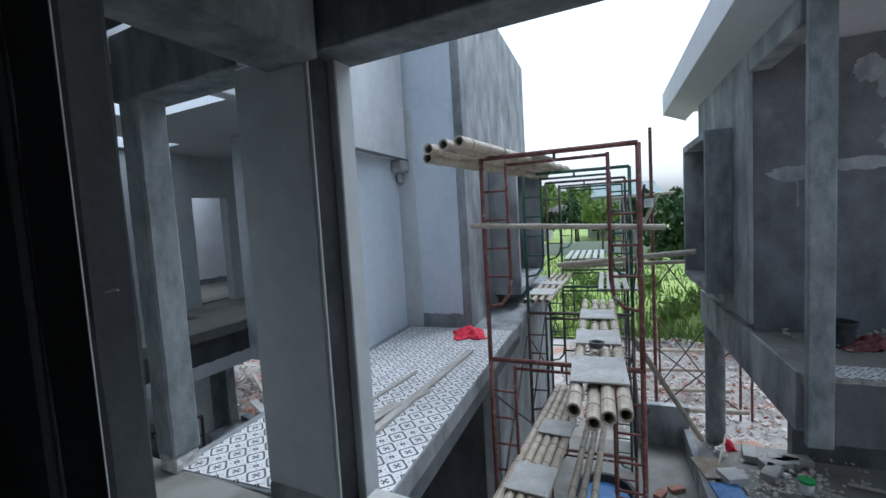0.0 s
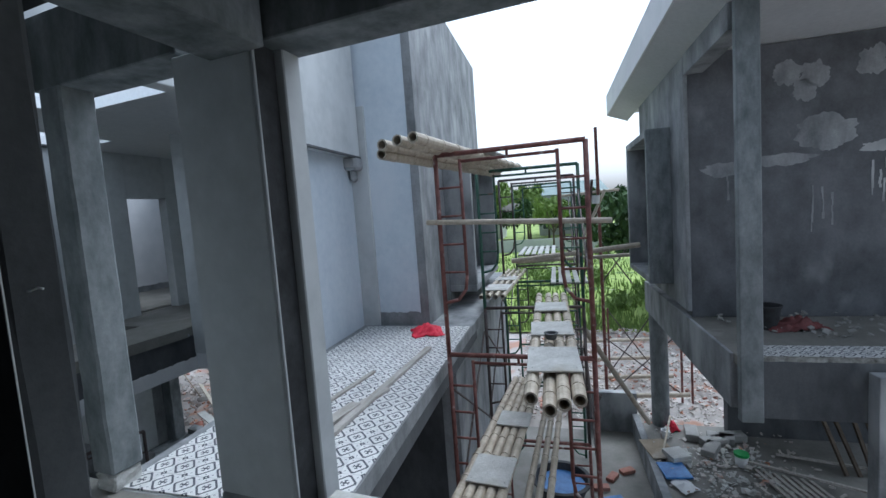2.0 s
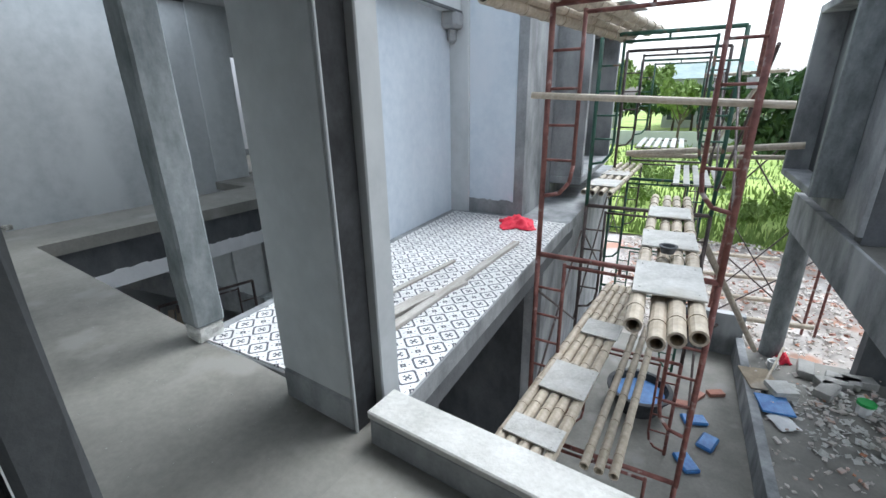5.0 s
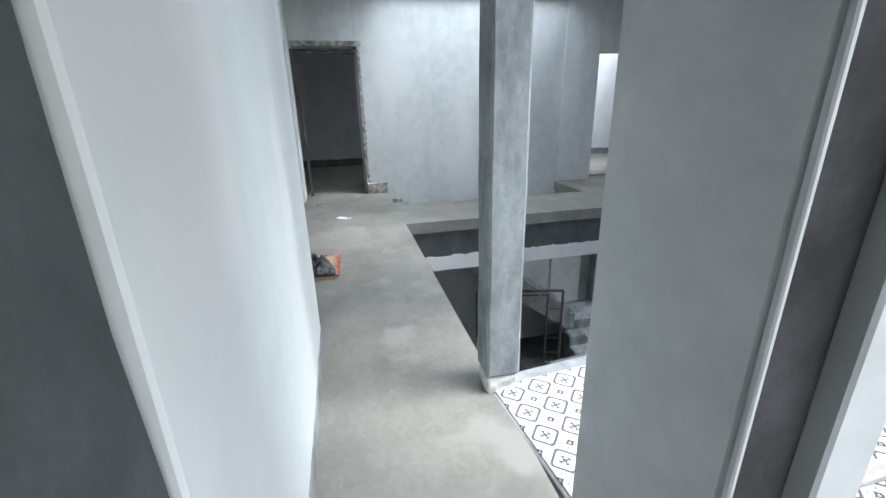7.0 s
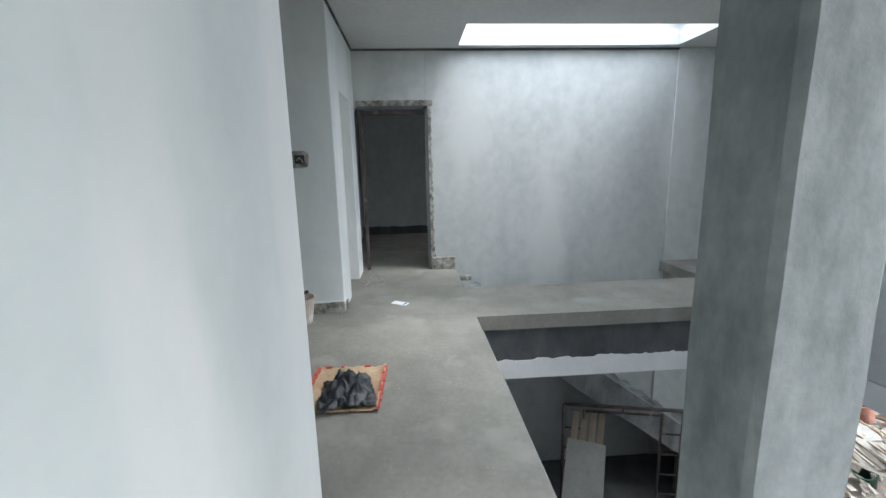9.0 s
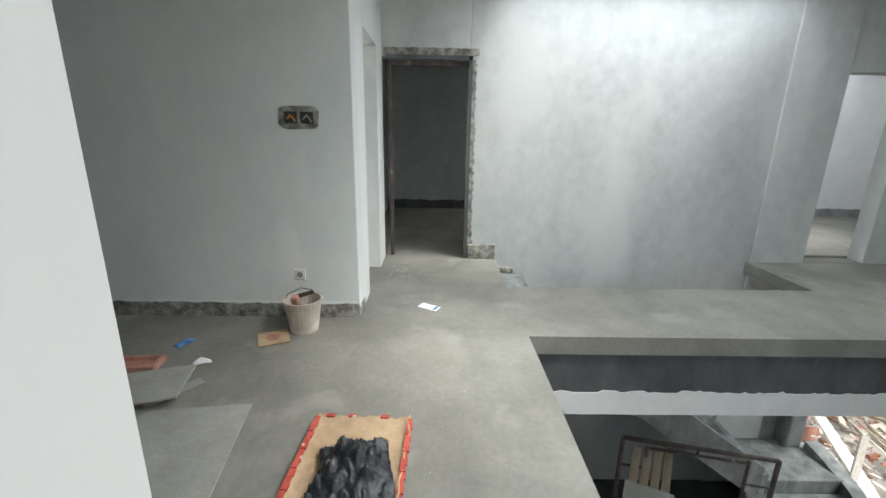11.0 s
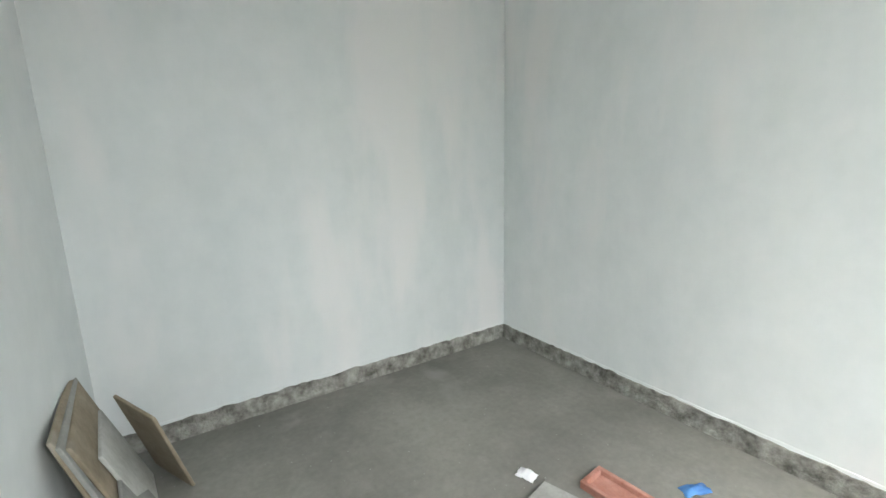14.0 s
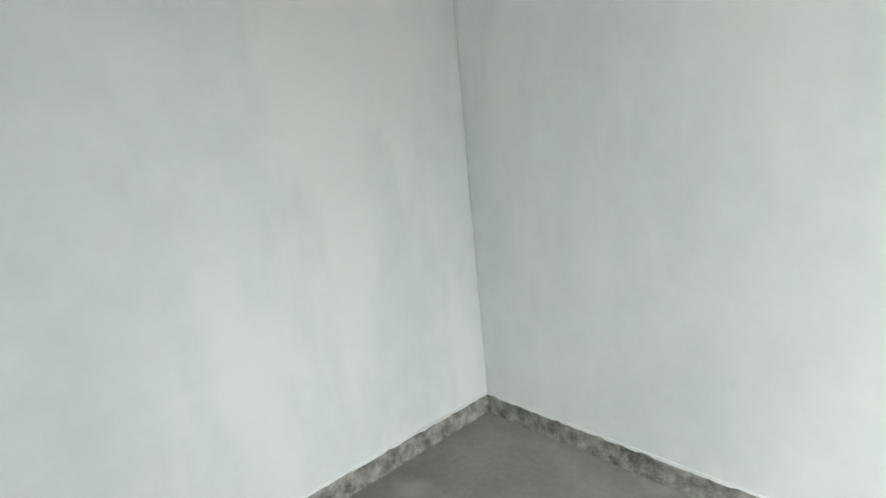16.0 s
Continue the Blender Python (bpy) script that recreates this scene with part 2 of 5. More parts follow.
def mesh(name, bm, material, m=None, smooth=False):
    if m:
        bmesh.ops.transform(bm, matrix=m, verts=bm.verts)
    bmesh.ops.recalc_face_normals(bm, faces=bm.faces)
    me = bpy.data.meshes.new(name)
    bm.to_mesh(me)
    bm.free()
    me.materials.append(material)
    if smooth:
        me.shade_smooth()
    return me


def part(name, bm, material, parent=None, label="", m=None, smooth=False):
    ob = new(name, mesh(name, bm, material, m, smooth))
    if parent:
        ob.parent = parent
    return tagged(ob, label)


def thing(name, label, category, at=None, group=""):
    ob = new(name)
    ob.empty_display_size = 0.1
    if at is not None:
        ob.matrix_world = at
    return tagged(ob, label, category, group)


def structure(name, bm, material, label="", category="wall", m=None):
    return tagged(part(name, bm, material, None, label, m), category=category, kind="structure")


def slab(name, dims, material, label, category="wall", m=None, bevel=0.006):
    return structure(name, box(bmesh.new(), *dims, None, bevel), material, label, category, m)


def ragged_band(name, a, b, height, depth, normal, material, label, seed, base=0.0, m=None):
    """A strip of bare mortar along the foot of a wall, with an uneven top edge."""
    rnd = random.Random(seed)
    a, b, nrm = Vector((*a, base)), Vector((*b, base)), Vector((*normal, 0))
    n = max(4, int((b - a).length / 0.035))
    bm = bmesh.new()
    rows = []
    for i in range(n + 1):
        p = a + (b - a) * i / n
        h = height * (1 + 0.1 * noise.noise((i * 0.16, seed, 0)) + rnd.uniform(-0.06, 0.06))
        d = depth * (1 + 0.35 * noise.noise((i * 0.3, seed, 5)))
        rows.append([bm.verts.new(q) for q in (p + nrm * d, p + nrm * (d * 0.8) + Vector((0, 0, h * 0.55)), p + nrm * (d * 0.7) + Vector((0, 0, h)), p + Vector((0, 0, h)))])
    for r, s in zip(rows, rows[1:]):
        for i in range(3):
            bm.faces.new((r[i], s[i], s[i + 1], r[i + 1]))
    return structure(name, bm, material, label, "baseboard", m)


# ---------------------------------------------------------------- corridor, room and hall
slab("floor_corridor", (-9.15, -2.62, 1.05, 1.98, -0.14, 0.0), FLOOR, "dusty grey cement screed floor of the upper corridor", "floor", bevel=0)
slab("floor_terrace", (-2.62, 1.2, -1.6, 1.98, -0.14, 0.0), FLOOR, "dusty grey cement floor by the parapet", "floor", bevel=0)
slab("floor_room", (-7.7, -4.62, -2.3, 1.05, -0.14, 0.0), FLOOR, "dusty grey floor of the side room", "floor", bevel=0)
slab("floor_passage", (-12.4, -7.7, 0.3, 1.05, -0.14, 0.0), FLOOR, "dusty cement floor behind the doorway", "floor", bevel=0)
slab("floor_threshold", (-9.35, -9.15, 1.05, 1.63, -0.14, 0.0), FLOOR, "dusty cement threshold in the doorway", "floor", bevel=0)
slab("floor_far_threshold", (-9.35, -9.15, 5.56, 6.28, -0.14, 0.0), FLOOR, "dusty cement threshold in the far opening", "floor", bevel=0)
slab("floor_inner", (-12.4, -9.35, 1.05, 2.6, -0.14, 0.0), FLOOR, "dusty cement floor in the dark inner room", "floor", bevel=0)
slab("floor_bridge", (-8.2, -7.2, 1.98, 4.9, -0.14, 0.0), FLOOR, "dusty cement landing that bridges the hall", "floor", bevel=0)
slab("floor_bridge_end", (-9.15, -7.25, 4.9, 7.2, -0.14, -0.003), FLOOR, "dusty cement landing by the far opening", "floor")
slab("floor_far_room", (-12.0, -9.35, 4.6, 9.4, -0.14, 0.03), FLOOR, "pale floor of the far lit room", "floor")

slab("wall_corridor", (-4.73, -2.77, 0.97, 1.085, 0.0, 2.82), SKIM, "white skim-coated corridor wall with patches")
slab("wall_room_east", (0, 0.12, -3.08, 0, 0.0, 2.82), SKIM, "white skim-coated room wall", m=pose(-4.728, 0.968, 0, 0, 0, -3.55))
slab("wall_room_south", (-7.7, -4.62, -2.3, -2.1, 0.0, 2.82), SKIM, "white skim-coated room wall with trowel marks")
slab("wall_room_west", (-7.7, -7.5, -2.1, 0.73, 0.0, 2.82), SKIM, "white skim-coated wall with an open switch box")
slab("wall_passage_a", (-8.0, -7.7, 0.53, 0.728, 0.0, 2.82), SKIM, "short pale plastered wall beside the doorway")
slab("wall_passage_b", (-9.15, -8.75, 0.53, 0.728, 0.0, 2.82), SKIM, "short pale plastered wall beside the doorway")
slab("wall_passage_over", (-8.75, -8.0, 0.53, 0.728, 2.15, 2.82), SKIM, "plastered wall over an opening")
slab("wall_west_over_door", (-9.35, -9.15, 0.5, 1.63, 2.12, 2.82), GREYSKIM, "grey skim-coated wall above the doorway")
slab("wall_west", (-9.35, -9.15, 1.63, 4.94, -3.1, 2.82), GREYSKIM, "grey skim-coated hall wall, streaky and uneven")
slab("wall_west_jog", (-9.33, -9.13, 4.94, 5.56, -3.1, 2.82), GREYSKIM, "grey skim-coated hall wall beside the opening")
slab("wall_west_end", (-9.35, -9.15, 6.28, 7.4, -0.14, 2.82), GREYSKIM, "grey skim-coated hall wall beside the opening")
slab("wall_west_over", (-9.345, -9.145, 5.56, 6.28, 2.06, 2.82), GREYSKIM, "grey skim-coated wall above the far opening")
slab("wall_west_under", (-9.35, -9.15, 0.5, 1.63, -3.1, -0.14), CEMENT, "cement wall below the corridor")
slab("wall_under_far", (-9.35, -9.15, 5.56, 5.76, -3.1, -0.14), CEMENT, "cement wall below the far opening")
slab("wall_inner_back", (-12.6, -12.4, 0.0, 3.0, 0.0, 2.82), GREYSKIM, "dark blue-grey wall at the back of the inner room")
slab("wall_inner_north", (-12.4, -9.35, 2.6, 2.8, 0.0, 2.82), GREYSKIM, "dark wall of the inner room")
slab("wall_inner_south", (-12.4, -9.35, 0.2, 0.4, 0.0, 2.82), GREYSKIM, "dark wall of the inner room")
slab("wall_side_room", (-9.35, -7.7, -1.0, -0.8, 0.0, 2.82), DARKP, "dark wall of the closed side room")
slab("wall_far_room", (-12.2, -12.0, 4.4, 9.6, 0.0, 2.82), WHITE, "pale wall of the far lit room")
slab("wall_far_south", (-12.0, -9.35, 4.4, 4.6, 0.0, 2.82), WHITE, "pale wall of the far lit room")
slab("wall_far_north", (-12.0, -9.15, 9.4, 9.6, 0.0, 2.82), WHITE, "pale wall of the far lit room")
slab("wall_far_east", (-9.35, -9.15, 7.4, 9.4, 0.0, 2.82), WHITE, "pale wall of the far lit room")
slab("wall_bridge_north", (-9.15, -7.25, 7.2, 7.4, -0.14, 2.82), CEMENT, "cement wall at the end of the landing")
slab("wall_north", (-7.25, -4.2, 5.02, 5.2, -0.42, 2.82), GREYSKIM, "grey skim-coated hall wall above the open ground floor", m=Matrix.Translation((-7.25, 5.02, 0)) @ pose(0, 0, 0, 0, 0, 5.7) @ Matrix.Translation((7.25, -5.02, 0)))
slab("beam_north", (-7.25, -4.2, 5.03, 5.21, -0.66, -0.42), WHITE, "white painted beam under the hall wall", "beam", m=Matrix.Translation((-7.25, 5.02, 0)) @ pose(0, 0, 0, 0, 0, 5.7) @ Matrix.Translation((7.25, -5.02, 0)))
slab("beam_bridge", (-7.45, -7.24, 2.0, 5.06, -0.48, -0.14), DARKC_SHADE, "dark concrete beam below the landing", "beam")
slab("ledge_bridge", (-7.45, -7.22, 2.0, 4.95, -0.14, -0.1), CEMENT, "rough cement lip at the edge of the landing", "beam")
slab("beam_corridor_edge", (-7.24, -4.1, 1.85, 2.045, -0.45, -0.14), CEMENT, "cement beam along the edge of the corridor", "beam")
slab("wall_ground_south", (-9.15, -2.7, 0.9, 1.1, -3.1, -0.14), CEMENT, "grey cement wall on the ground floor")
slab("floor_hall", (-9.4, -4.1, 0.9, 6.2, -3.2, -3.1), DARKC_SHADE, "dark ground floor of the hall", "floor")
# White strip with an uneven top edge along the lower part of the beam
ragged_band("trim_beam", (-7.24, 2.05), (-7.24, 5.03), 0.19, 0.012, (1, 0), WHITE, "white paint strip with an uneven edge on the beam", 4, base=-0.66)
slab("beam_bridge_low", (-7.45, -7.241, 2.0, 5.06, -0.66, -0.48), WHITE, "white painted foot of the landing beam", "beam")

# Ceiling with skylights; added gaps over the inner and far rooms light them
bm = bmesh.new()
for x0, x1, y0, y1 in ((-9.35, -9.0, 0.2, 7.4), (-9.0, -8.2, 0.2, 2.05), (-9.0, -8.2, 4.85, 7.4), (-8.2, -7.0, 0.2, 7.4), (-7.0, -5.3, 0.2, 2.2), (-7.0, -5.3, 3.7, 7.4), (-5.3, -4.35, 0.2, 5.3),
                       (-7.7, -7.0, -2.3, 0.2), (-7.0, -5.4, -2.3, 0.2), (-5.4, -4.35, -2.3, 0.2), (-12.6, -9.35, 0.0, 2.48), (-12.6, -9.35, 2.6, 3.0), (-9.35, -7.7, -1.0, 0.2), (-12.2, -9.35, 4.4, 6.6), (-12.2, -9.35, 8.2, 9.6)):
    box(bm, x0, x1, y0, y1, 2.82, 2.94)
structure("ceiling", bm, CEIL, "light grey board ceiling with skylight openings and added light gaps", "ceiling")
bm = bmesh.new()
for x0, x1, y0, y1 in ((-9.0, -8.2, 2.05, 4.85), (-7.0, -5.3, 2.2, 3.7)):
    for q in ((x0 - .03, x0, y0, y1), (x1, x1 + .03, y0, y1), (x0, x1, y0 - .03, y0), (x0, x1, y1, y1 + .03)):
        box(bm, *q, 2.94, 3.3)
structure("skylight_shaft", bm, WHITE, "white skylight shaft in the ceiling", "skylight")
# Dark strips that paint in the shadow line below the ceiling
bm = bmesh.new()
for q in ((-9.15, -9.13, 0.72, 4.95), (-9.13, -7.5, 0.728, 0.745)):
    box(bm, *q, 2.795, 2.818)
structure("trim_ceiling", bm, DARKC_SHADE, "dark strip painted as the shadow line under the ceiling edge", "trim")

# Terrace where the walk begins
slab("ceiling_terrace", (-4.35, 1.3, -1.8, 1.88, 2.55, 2.7), DARKC_SHADE, "dark concrete slab over the terrace", "ceiling")
# South and east walls are out of view, added to keep the terrace dark
slab("wall_terrace_south", (-2.65, 1.3, -1.8, -1.6, 0.0, 2.55), DARKC_SHADE, "unseen dark concrete wall added to keep light off the terrace")
slab("wall_terrace_east", (1.1, 1.3, -1.6, 0.2, 0.0, 2.55), DARKC_SHADE, "unseen dark concrete side wall added to keep light off the terrace")
# Unlit room: its shade is put into the dark surface colour
slab("wall_dark_room", (-4.6, -4.4, -1.8, 0.965, 0.0, 2.55), DARKC_SHADE, "wall inside the unlit room by the terrace, shade in its dark colour")
slab("wall_dark_room_north", (-4.4, -2.775, 0.945, 0.966, 0.0, 2.55), DARKC_SHADE, "unlit back of the corridor wall, shade in its dark colour")
slab("wall_dark_room_south", (-4.4, -2.65, -1.8, -1.6, 0.0, 2.55), DARKC_SHADE, "wall inside the unlit room by the terrace, shade in its dark colour")
slab("floor_dark_room", (-4.61, -2.63, -1.8, 0.966, -0.14, -0.004), DARKC_SHADE, "dusty floor of the unlit room, shade in its dark colour", "floor")
slab("beam_corridor_cross", (-2.95, -2.66, 1.1, 1.9, 2.1, 2.55), CONC, "raw concrete beam across the corridor", "beam")
slab("beam_along", (-4.2, -3.16, 1.91, 2.13, 2.18, 2.55), CONC, "raw concrete beam between two columns", "beam")
slab("beam_parapet", (-2.95, 1.3, 1.92, 2.15, 2.14, 2.56), CONC, "raw concrete beam above the parapet", "beam")
slab("wall_above_void", (-4.32, -4.18, 1.5, 3.4, 2.4, 3.6), GREYSKIM, "upper wall above the hall void", m=None)


def concrete_column(name, x0, x1, y0, y1, z0, z1, material, label, base=None):
    c = thing(name, label, "column", pose((x0 + x1) / 2, (y0 + y1) / 2, z0))
    hx, hy = (x1 - x0) / 2, (y1 - y0) / 2
    bm = bmesh.new()
    n = 12
    rnd = random.Random(len(name) + int(x0 * 10))
    box(bm, -hx, hx, -hy, hy, 0 if base is None else base, z1 - z0, None, 0.012)
    bmesh.ops.subdivide_edges(bm, edges=[e for e in bm.edges if abs(e.verts[0].co.z - e.verts[1].co.z) > 1], cuts=n)
    for v in bm.verts:
        v.co.x += rnd.uniform(-0.003, 0.003)
        v.co.y += rnd.uniform(-0.003, 0.003)
    part("shaft", bm, material, c)
    if base:
        bm = bmesh.new()
        box(bm, -hx * 0.86, hx * 0.9, -hy * 0.9, hy * 0.86, 0, base, None, 0.01)
        bmesh.ops.subdivide_edges(bm, edges=list(bm.edges), cuts=3, use_grid_fill=True)
        for v in bm.verts:
            v.co += Vector((rnd.uniform(-1, 1), rnd.uniform(-1, 1), rnd.uniform(-0.5, 0.5) if 0.01 < v.co.z < base - 0.01 else 0)) * 0.008
        part("rough_foot", bm, PLY, c, "crumbly unrendered foot")
    return c


concrete_column("slim_column", -4.15, -3.98, 1.905, 2.075, 0, 2.19, CONC, "slim grey concrete column with a crumbly foot", 0.1)
concrete_column("entry_column", -2.77, -2.54, 0.965, 1.068, 0, 2.56, DARKC_SHADE, "dark bare concrete column at the end of the wall")

# Thin white line down the corner of the entry column
slab("trim_corner_bead", (-2.541, -2.538, 0.9615, 0.9645, 0, 2.5), SOCKET, "thin white line down the corner of the dark column", "trim", bevel=0)
# Plaster lip above the bare band
for nm, a_, b_, n_, k_ in (("trim_lip_south", (-7.5, -2.1), (-4.92, -2.1), (0, 1), 41), ("trim_lip_west", (-7.5, -2.1), (-7.5, 0.73), (1, 0), 42)):
    ragged_band(nm, a_, b_, 0.016, 0.005, n_, SKIM, "broken white plaster edge above the bare band", k_, base=0.106)
big = thing("wide_column", "wide plastered column with a black channel, by the parapet", "column", pose(-2.93, 2.03, 0))
part("body", box(bmesh.new(), -0.25, 0.19, -0.13, 0.11, 0.16, 2.16, None, 0.008), GREYSKIM, big)
part("foot", box(bmesh.new(), -0.253, 0.193, -0.133, 0.1, 0, 0.16, None, 0.01), CEMENT, big, "bare cement foot")
part("front_lip", box(bmesh.new(), 0.192, 0.206, -0.13, -0.118, 0, 2.16, None, 0.003), GREYSKIM, big)
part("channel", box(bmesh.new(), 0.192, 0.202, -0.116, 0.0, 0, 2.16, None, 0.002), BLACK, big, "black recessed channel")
part("back_strip", box(bmesh.new(), 0.192, 0.245, 0.0, 0.11, 0.0, 2.16, None, 0.006), GREYSKIM, big)
par = thing("parapet", "low cement parapet kerb with a pale flat top", "parapet", pose(-2.64, 1.89, 0))
part("kerb", box(bmesh.new(), 0, 3.6, 0, 0.16, 0, 0.13, None, 0.008), CEMENT, par)
part("coping", box(bmesh.new(), -0.004, 3.604, -0.005, 0.165, 0.13, 0.165, None, 0.006), PLY, par, "pale cement top")

# Door openings
for nm, q, lab in (("trim_door", ((-9.155, -9.13, 1.615, 1.655, 0, 2.14), (-9.155, -9.13, 0.76, 1.655, 2.1, 2.14)), "dark raw edge round the doorway"),):
    bm = bmesh.new()
    for d in q:
        box(bm, *d)
    structure(nm, bm, DARKC_SHADE, lab, "trim")
ragged_band("trim_mortar_head", (-9.15, 0.75), (-9.15, 1.72), 0.07, 0.015, (1, 0), BAND, "rough mortar smeared over the door head", 9, base=2.14)
bm = bmesh.new()
rnd = random.Random(5)
for i in range(60):
    z = i * 0.035
    w = 0.03 + 0.025 * abs(noise.noise((z * 3, 1, 0))) + rnd.uniform(0, 0.02)
    box(bm, -9.15, -9.138, 1.655, 1.655 + w, z, z + 0.036)
structure("trim_mortar_jamb", bm, BAND, "crumbly mortar edge beside the doorway", "trim")
bm = bmesh.new()
box(bm, -9.15, -9.1, 1.66, 1.98, 0.0, 0.17, None, 0.012)
box(bm, -9.15, -9.11, 1.985, 2.2, -0.17, -0.1, None, 0.012)
structure("trim_step_marks", bm, BAND, "bare mortar step marks at the foot of the wall", "trim")
frame_things = thing("steel_door_frame", "thin dark steel door frame in the side opening", "door frame", pose(-9.25, 0.8, 0))
part("upright", box(bmesh.new(), -0.03, 0.03, -0.02, 0.02, 0, 2.1, None, .004), STEEL, frame_things)
part("head", box(bmesh.new(), -0.03, 0.03, 0.02, 0.83, 2.05, 2.1, None, .004), STEEL, frame_things)

ragged_band("baseboard_south", (-7.5, -2.1), (-4.92, -2.1), 0.108, 0.018, (0, 1), BAND, "bare mortar band along the wall foot", 11)
ragged_band("baseboard_west", (-7.5, -2.1), (-7.5, 0.73), 0.108, 0.018, (1, 0), BAND, "bare mortar band along the wall foot", 12)
ragged_band("baseboard_west_end", (-7.7, 0.73), (-7.5, 0.73), 0.08, 0.012, (0, 1), BAND, "bare mortar band round the wall end", 13)
ragged_band("baseboard_corridor", (-4.72, 1.085), (-2.78, 1.085), 0.09, 0.01, (0, 1), CEMENT, "thin cement strip along the wall foot", 14)
ragged_band("baseboard_inner", (-12.4, 0.4), (-12.4, 2.6), 0.16, 0.012, (1, 0), DARKC_SHADE, "dark unpainted strip along the wall foot", 15)
ragged_band("baseboard_far", (-12.0, 4.6), (-12.0, 9.4), 0.14, 0.012, (1, 0), CEMENT, "grey cement strip along the wall foot", 16, base=0.03)

# ---------------------------------------------------------------- balcony and tower, in the yard's axes
slab("floor_balcony", (-1.45, -0.004, -0.13, 3.3, -0.13, 0.003), CEMENT, "cement balcony slab under patterned tiles", "floor", YARD)
slab("beam_balcony", (-0.2, -0.012, 0.0, 3.6, -0.26, -0.13), DARKC_SHADE, "cement edge beam below the balcony", "beam", YARD)
slab("floor_ledge", (-1.45, 0.0, 3.3, 7.8, -0.14, -0.01), CEMENT, "bare cement ledge past the balcony", "floor", YARD)
slab("wall_balcony", (-1.65, -1.45, 1.8, 3.3, -0.1, 2.3), PALE, "pale blue-white plastered balcony wall", m=YARD)
slab("wall_balcony_upper", (-1.7, -1.3, 1.6, 3.24, 2.18, 4.5), GREYSKIM, "grey plastered upper wall over the balcony", m=YARD)
# Thin dark strip along the lower edge of the upper wall
slab("trim_balcony_upper", (-1.31, -1.285, 1.6, 3.25, 2.16, 2.19), DARKC_SHADE, "thin dark strip along the bottom of the upper wall", "trim", YARD)
slab("wall_fin", (-1.65, -0.56, 3.3, 3.5, 0.0, 4.55), PALE, "pale blue-white plastered wall at the balcony's end", m=YARD)
slab("wall_tower_side", (-0.75, -0.55, 3.5, 7.8, -0.1, 4.55), CEMENT, "grey weathered cement tower wall", m=YARD)
slab("wall_tower_back", (-2.0, -0.75, 7.6, 7.8, -3.1, 4.55), CEMENT, "grey cement tower wall", m=YARD)
slab("wall_tower_low", (-0.35, -0.15, 2.9, 7.8, -3.1, -0.14), CEMENT, "grey cement wall below the balcony", m=YARD)
# Dim room below the balcony, its shade put into the wall colour
slab("wall_under_balcony", (-1.6, -0.35, 2.9, 3.1, -3.1, -0.14), DARKC_SHADE, "wall in the room under the balcony, shade in its dark colour", m=YARD)
slab("wall_under_balcony_west", (-1.65, -1.5, 0.4, 3.1, -3.1, -0.14), DARKC_SHADE, "wall in the room under the balcony, shade in its dark colour", m=YARD)
slab("trim_fin_edge", (-0.66, -0.545, 3.288, 3.5, 0.0, 4.56), CEMENT, "bare cement edge of the wall", "trim", YARD)
ragged_band("baseboard_fin", (-1.45, 3.3), (-0.56, 3.3), 0.17, 0.02, (0, -1), CEMENT, "unpainted cement strip along the wall foot", 21, m=YARD)
bm = bmesh.new()
box(bm, -1.46, -1.28, 3.06, 3.3, 2.02, 2.19, None, 0.03)
box(bm, -1.44, -1.36, 3.16, 3.3, 1.88, 2.04, None, 0.03)
structure("trim_wall_patch", bm, CEMENT, "rough cement patch in the wall corner", "trim", YARD)

wb = thing("window_box", "projecting concrete window box on the tower", "window box", YARD @ pose(-0.55, 5.6, 0.2))
part("bottom", box(bmesh.new(), 0, 0.42, -1.15, 1.3, 0.0, 0.1, None, .008), CEMENT, wb)
part("top", box(bmesh.new(), 0, 0.42, -1.15, 1.3, 2.0, 2.1, None, .008), CEMENT, wb)
part("side", box(bmesh.new(), 0, 0.42, -1.15, -1.05, 0.1, 2.0, None, .008), CEMENT, wb)
part("side", box(bmesh.new(), 0, 0.42, 1.2, 1.3, 0.1, 2.0, None, .008), CEMENT, wb)
# Back of the niche in a dark tone for the recess shade
part("back", box(bmesh.new(), -0.01, 0.02, -1.05, 1.2, 0.1, 2.0), DARKC_SHADE, wb)


def cloth(name, at, size, height, material, label, category, seed, n=26):
    """A crumpled sheet lying in folds."""
    bm = bmesh.new()
    bmesh.ops.create_grid(bm, x_segments=n, y_segments=n, size=0.5)
    for v in bm.verts:
        x, y = v.co.x, v.co.y
        r = math.hypot(x, y)
        edge = 1 + 0.4 * noise.noise((math.atan2(y, x) * 1.3, seed, 0))
        h = max(0.0, 1 - r / 0.55) * 0.7 + 0.55 * abs(noise.noise((x * 6, y * 6, seed))) + 0.25 * abs(noise.noise((x * 15, y * 15, seed)))
        v.co = Vector((x * size[0] * edge, y * size[1] * edge, 0.004 + h * height * max(0, 1 - (r / 0.75) ** 3)))
    top = list(bm.faces)
    bmesh.ops.solidify(bm, geom=top, thickness=0.003)
    low = min(v.co.z for v in bm.verts)
    for v in bm.verts:
        v.co.z -= low
    ob = part(name, bm, material, None, label, smooth=True)
    ob.matrix_world = at
    return tagged(ob, category=category)


cloth("red_cloth", YARD @ pose(-0.47, 2.92, 0.014, 0, 0, 25), (0.34, 0.42), 0.12, RED, "crumpled bright red cloth on the tiles", "cloth", 3)


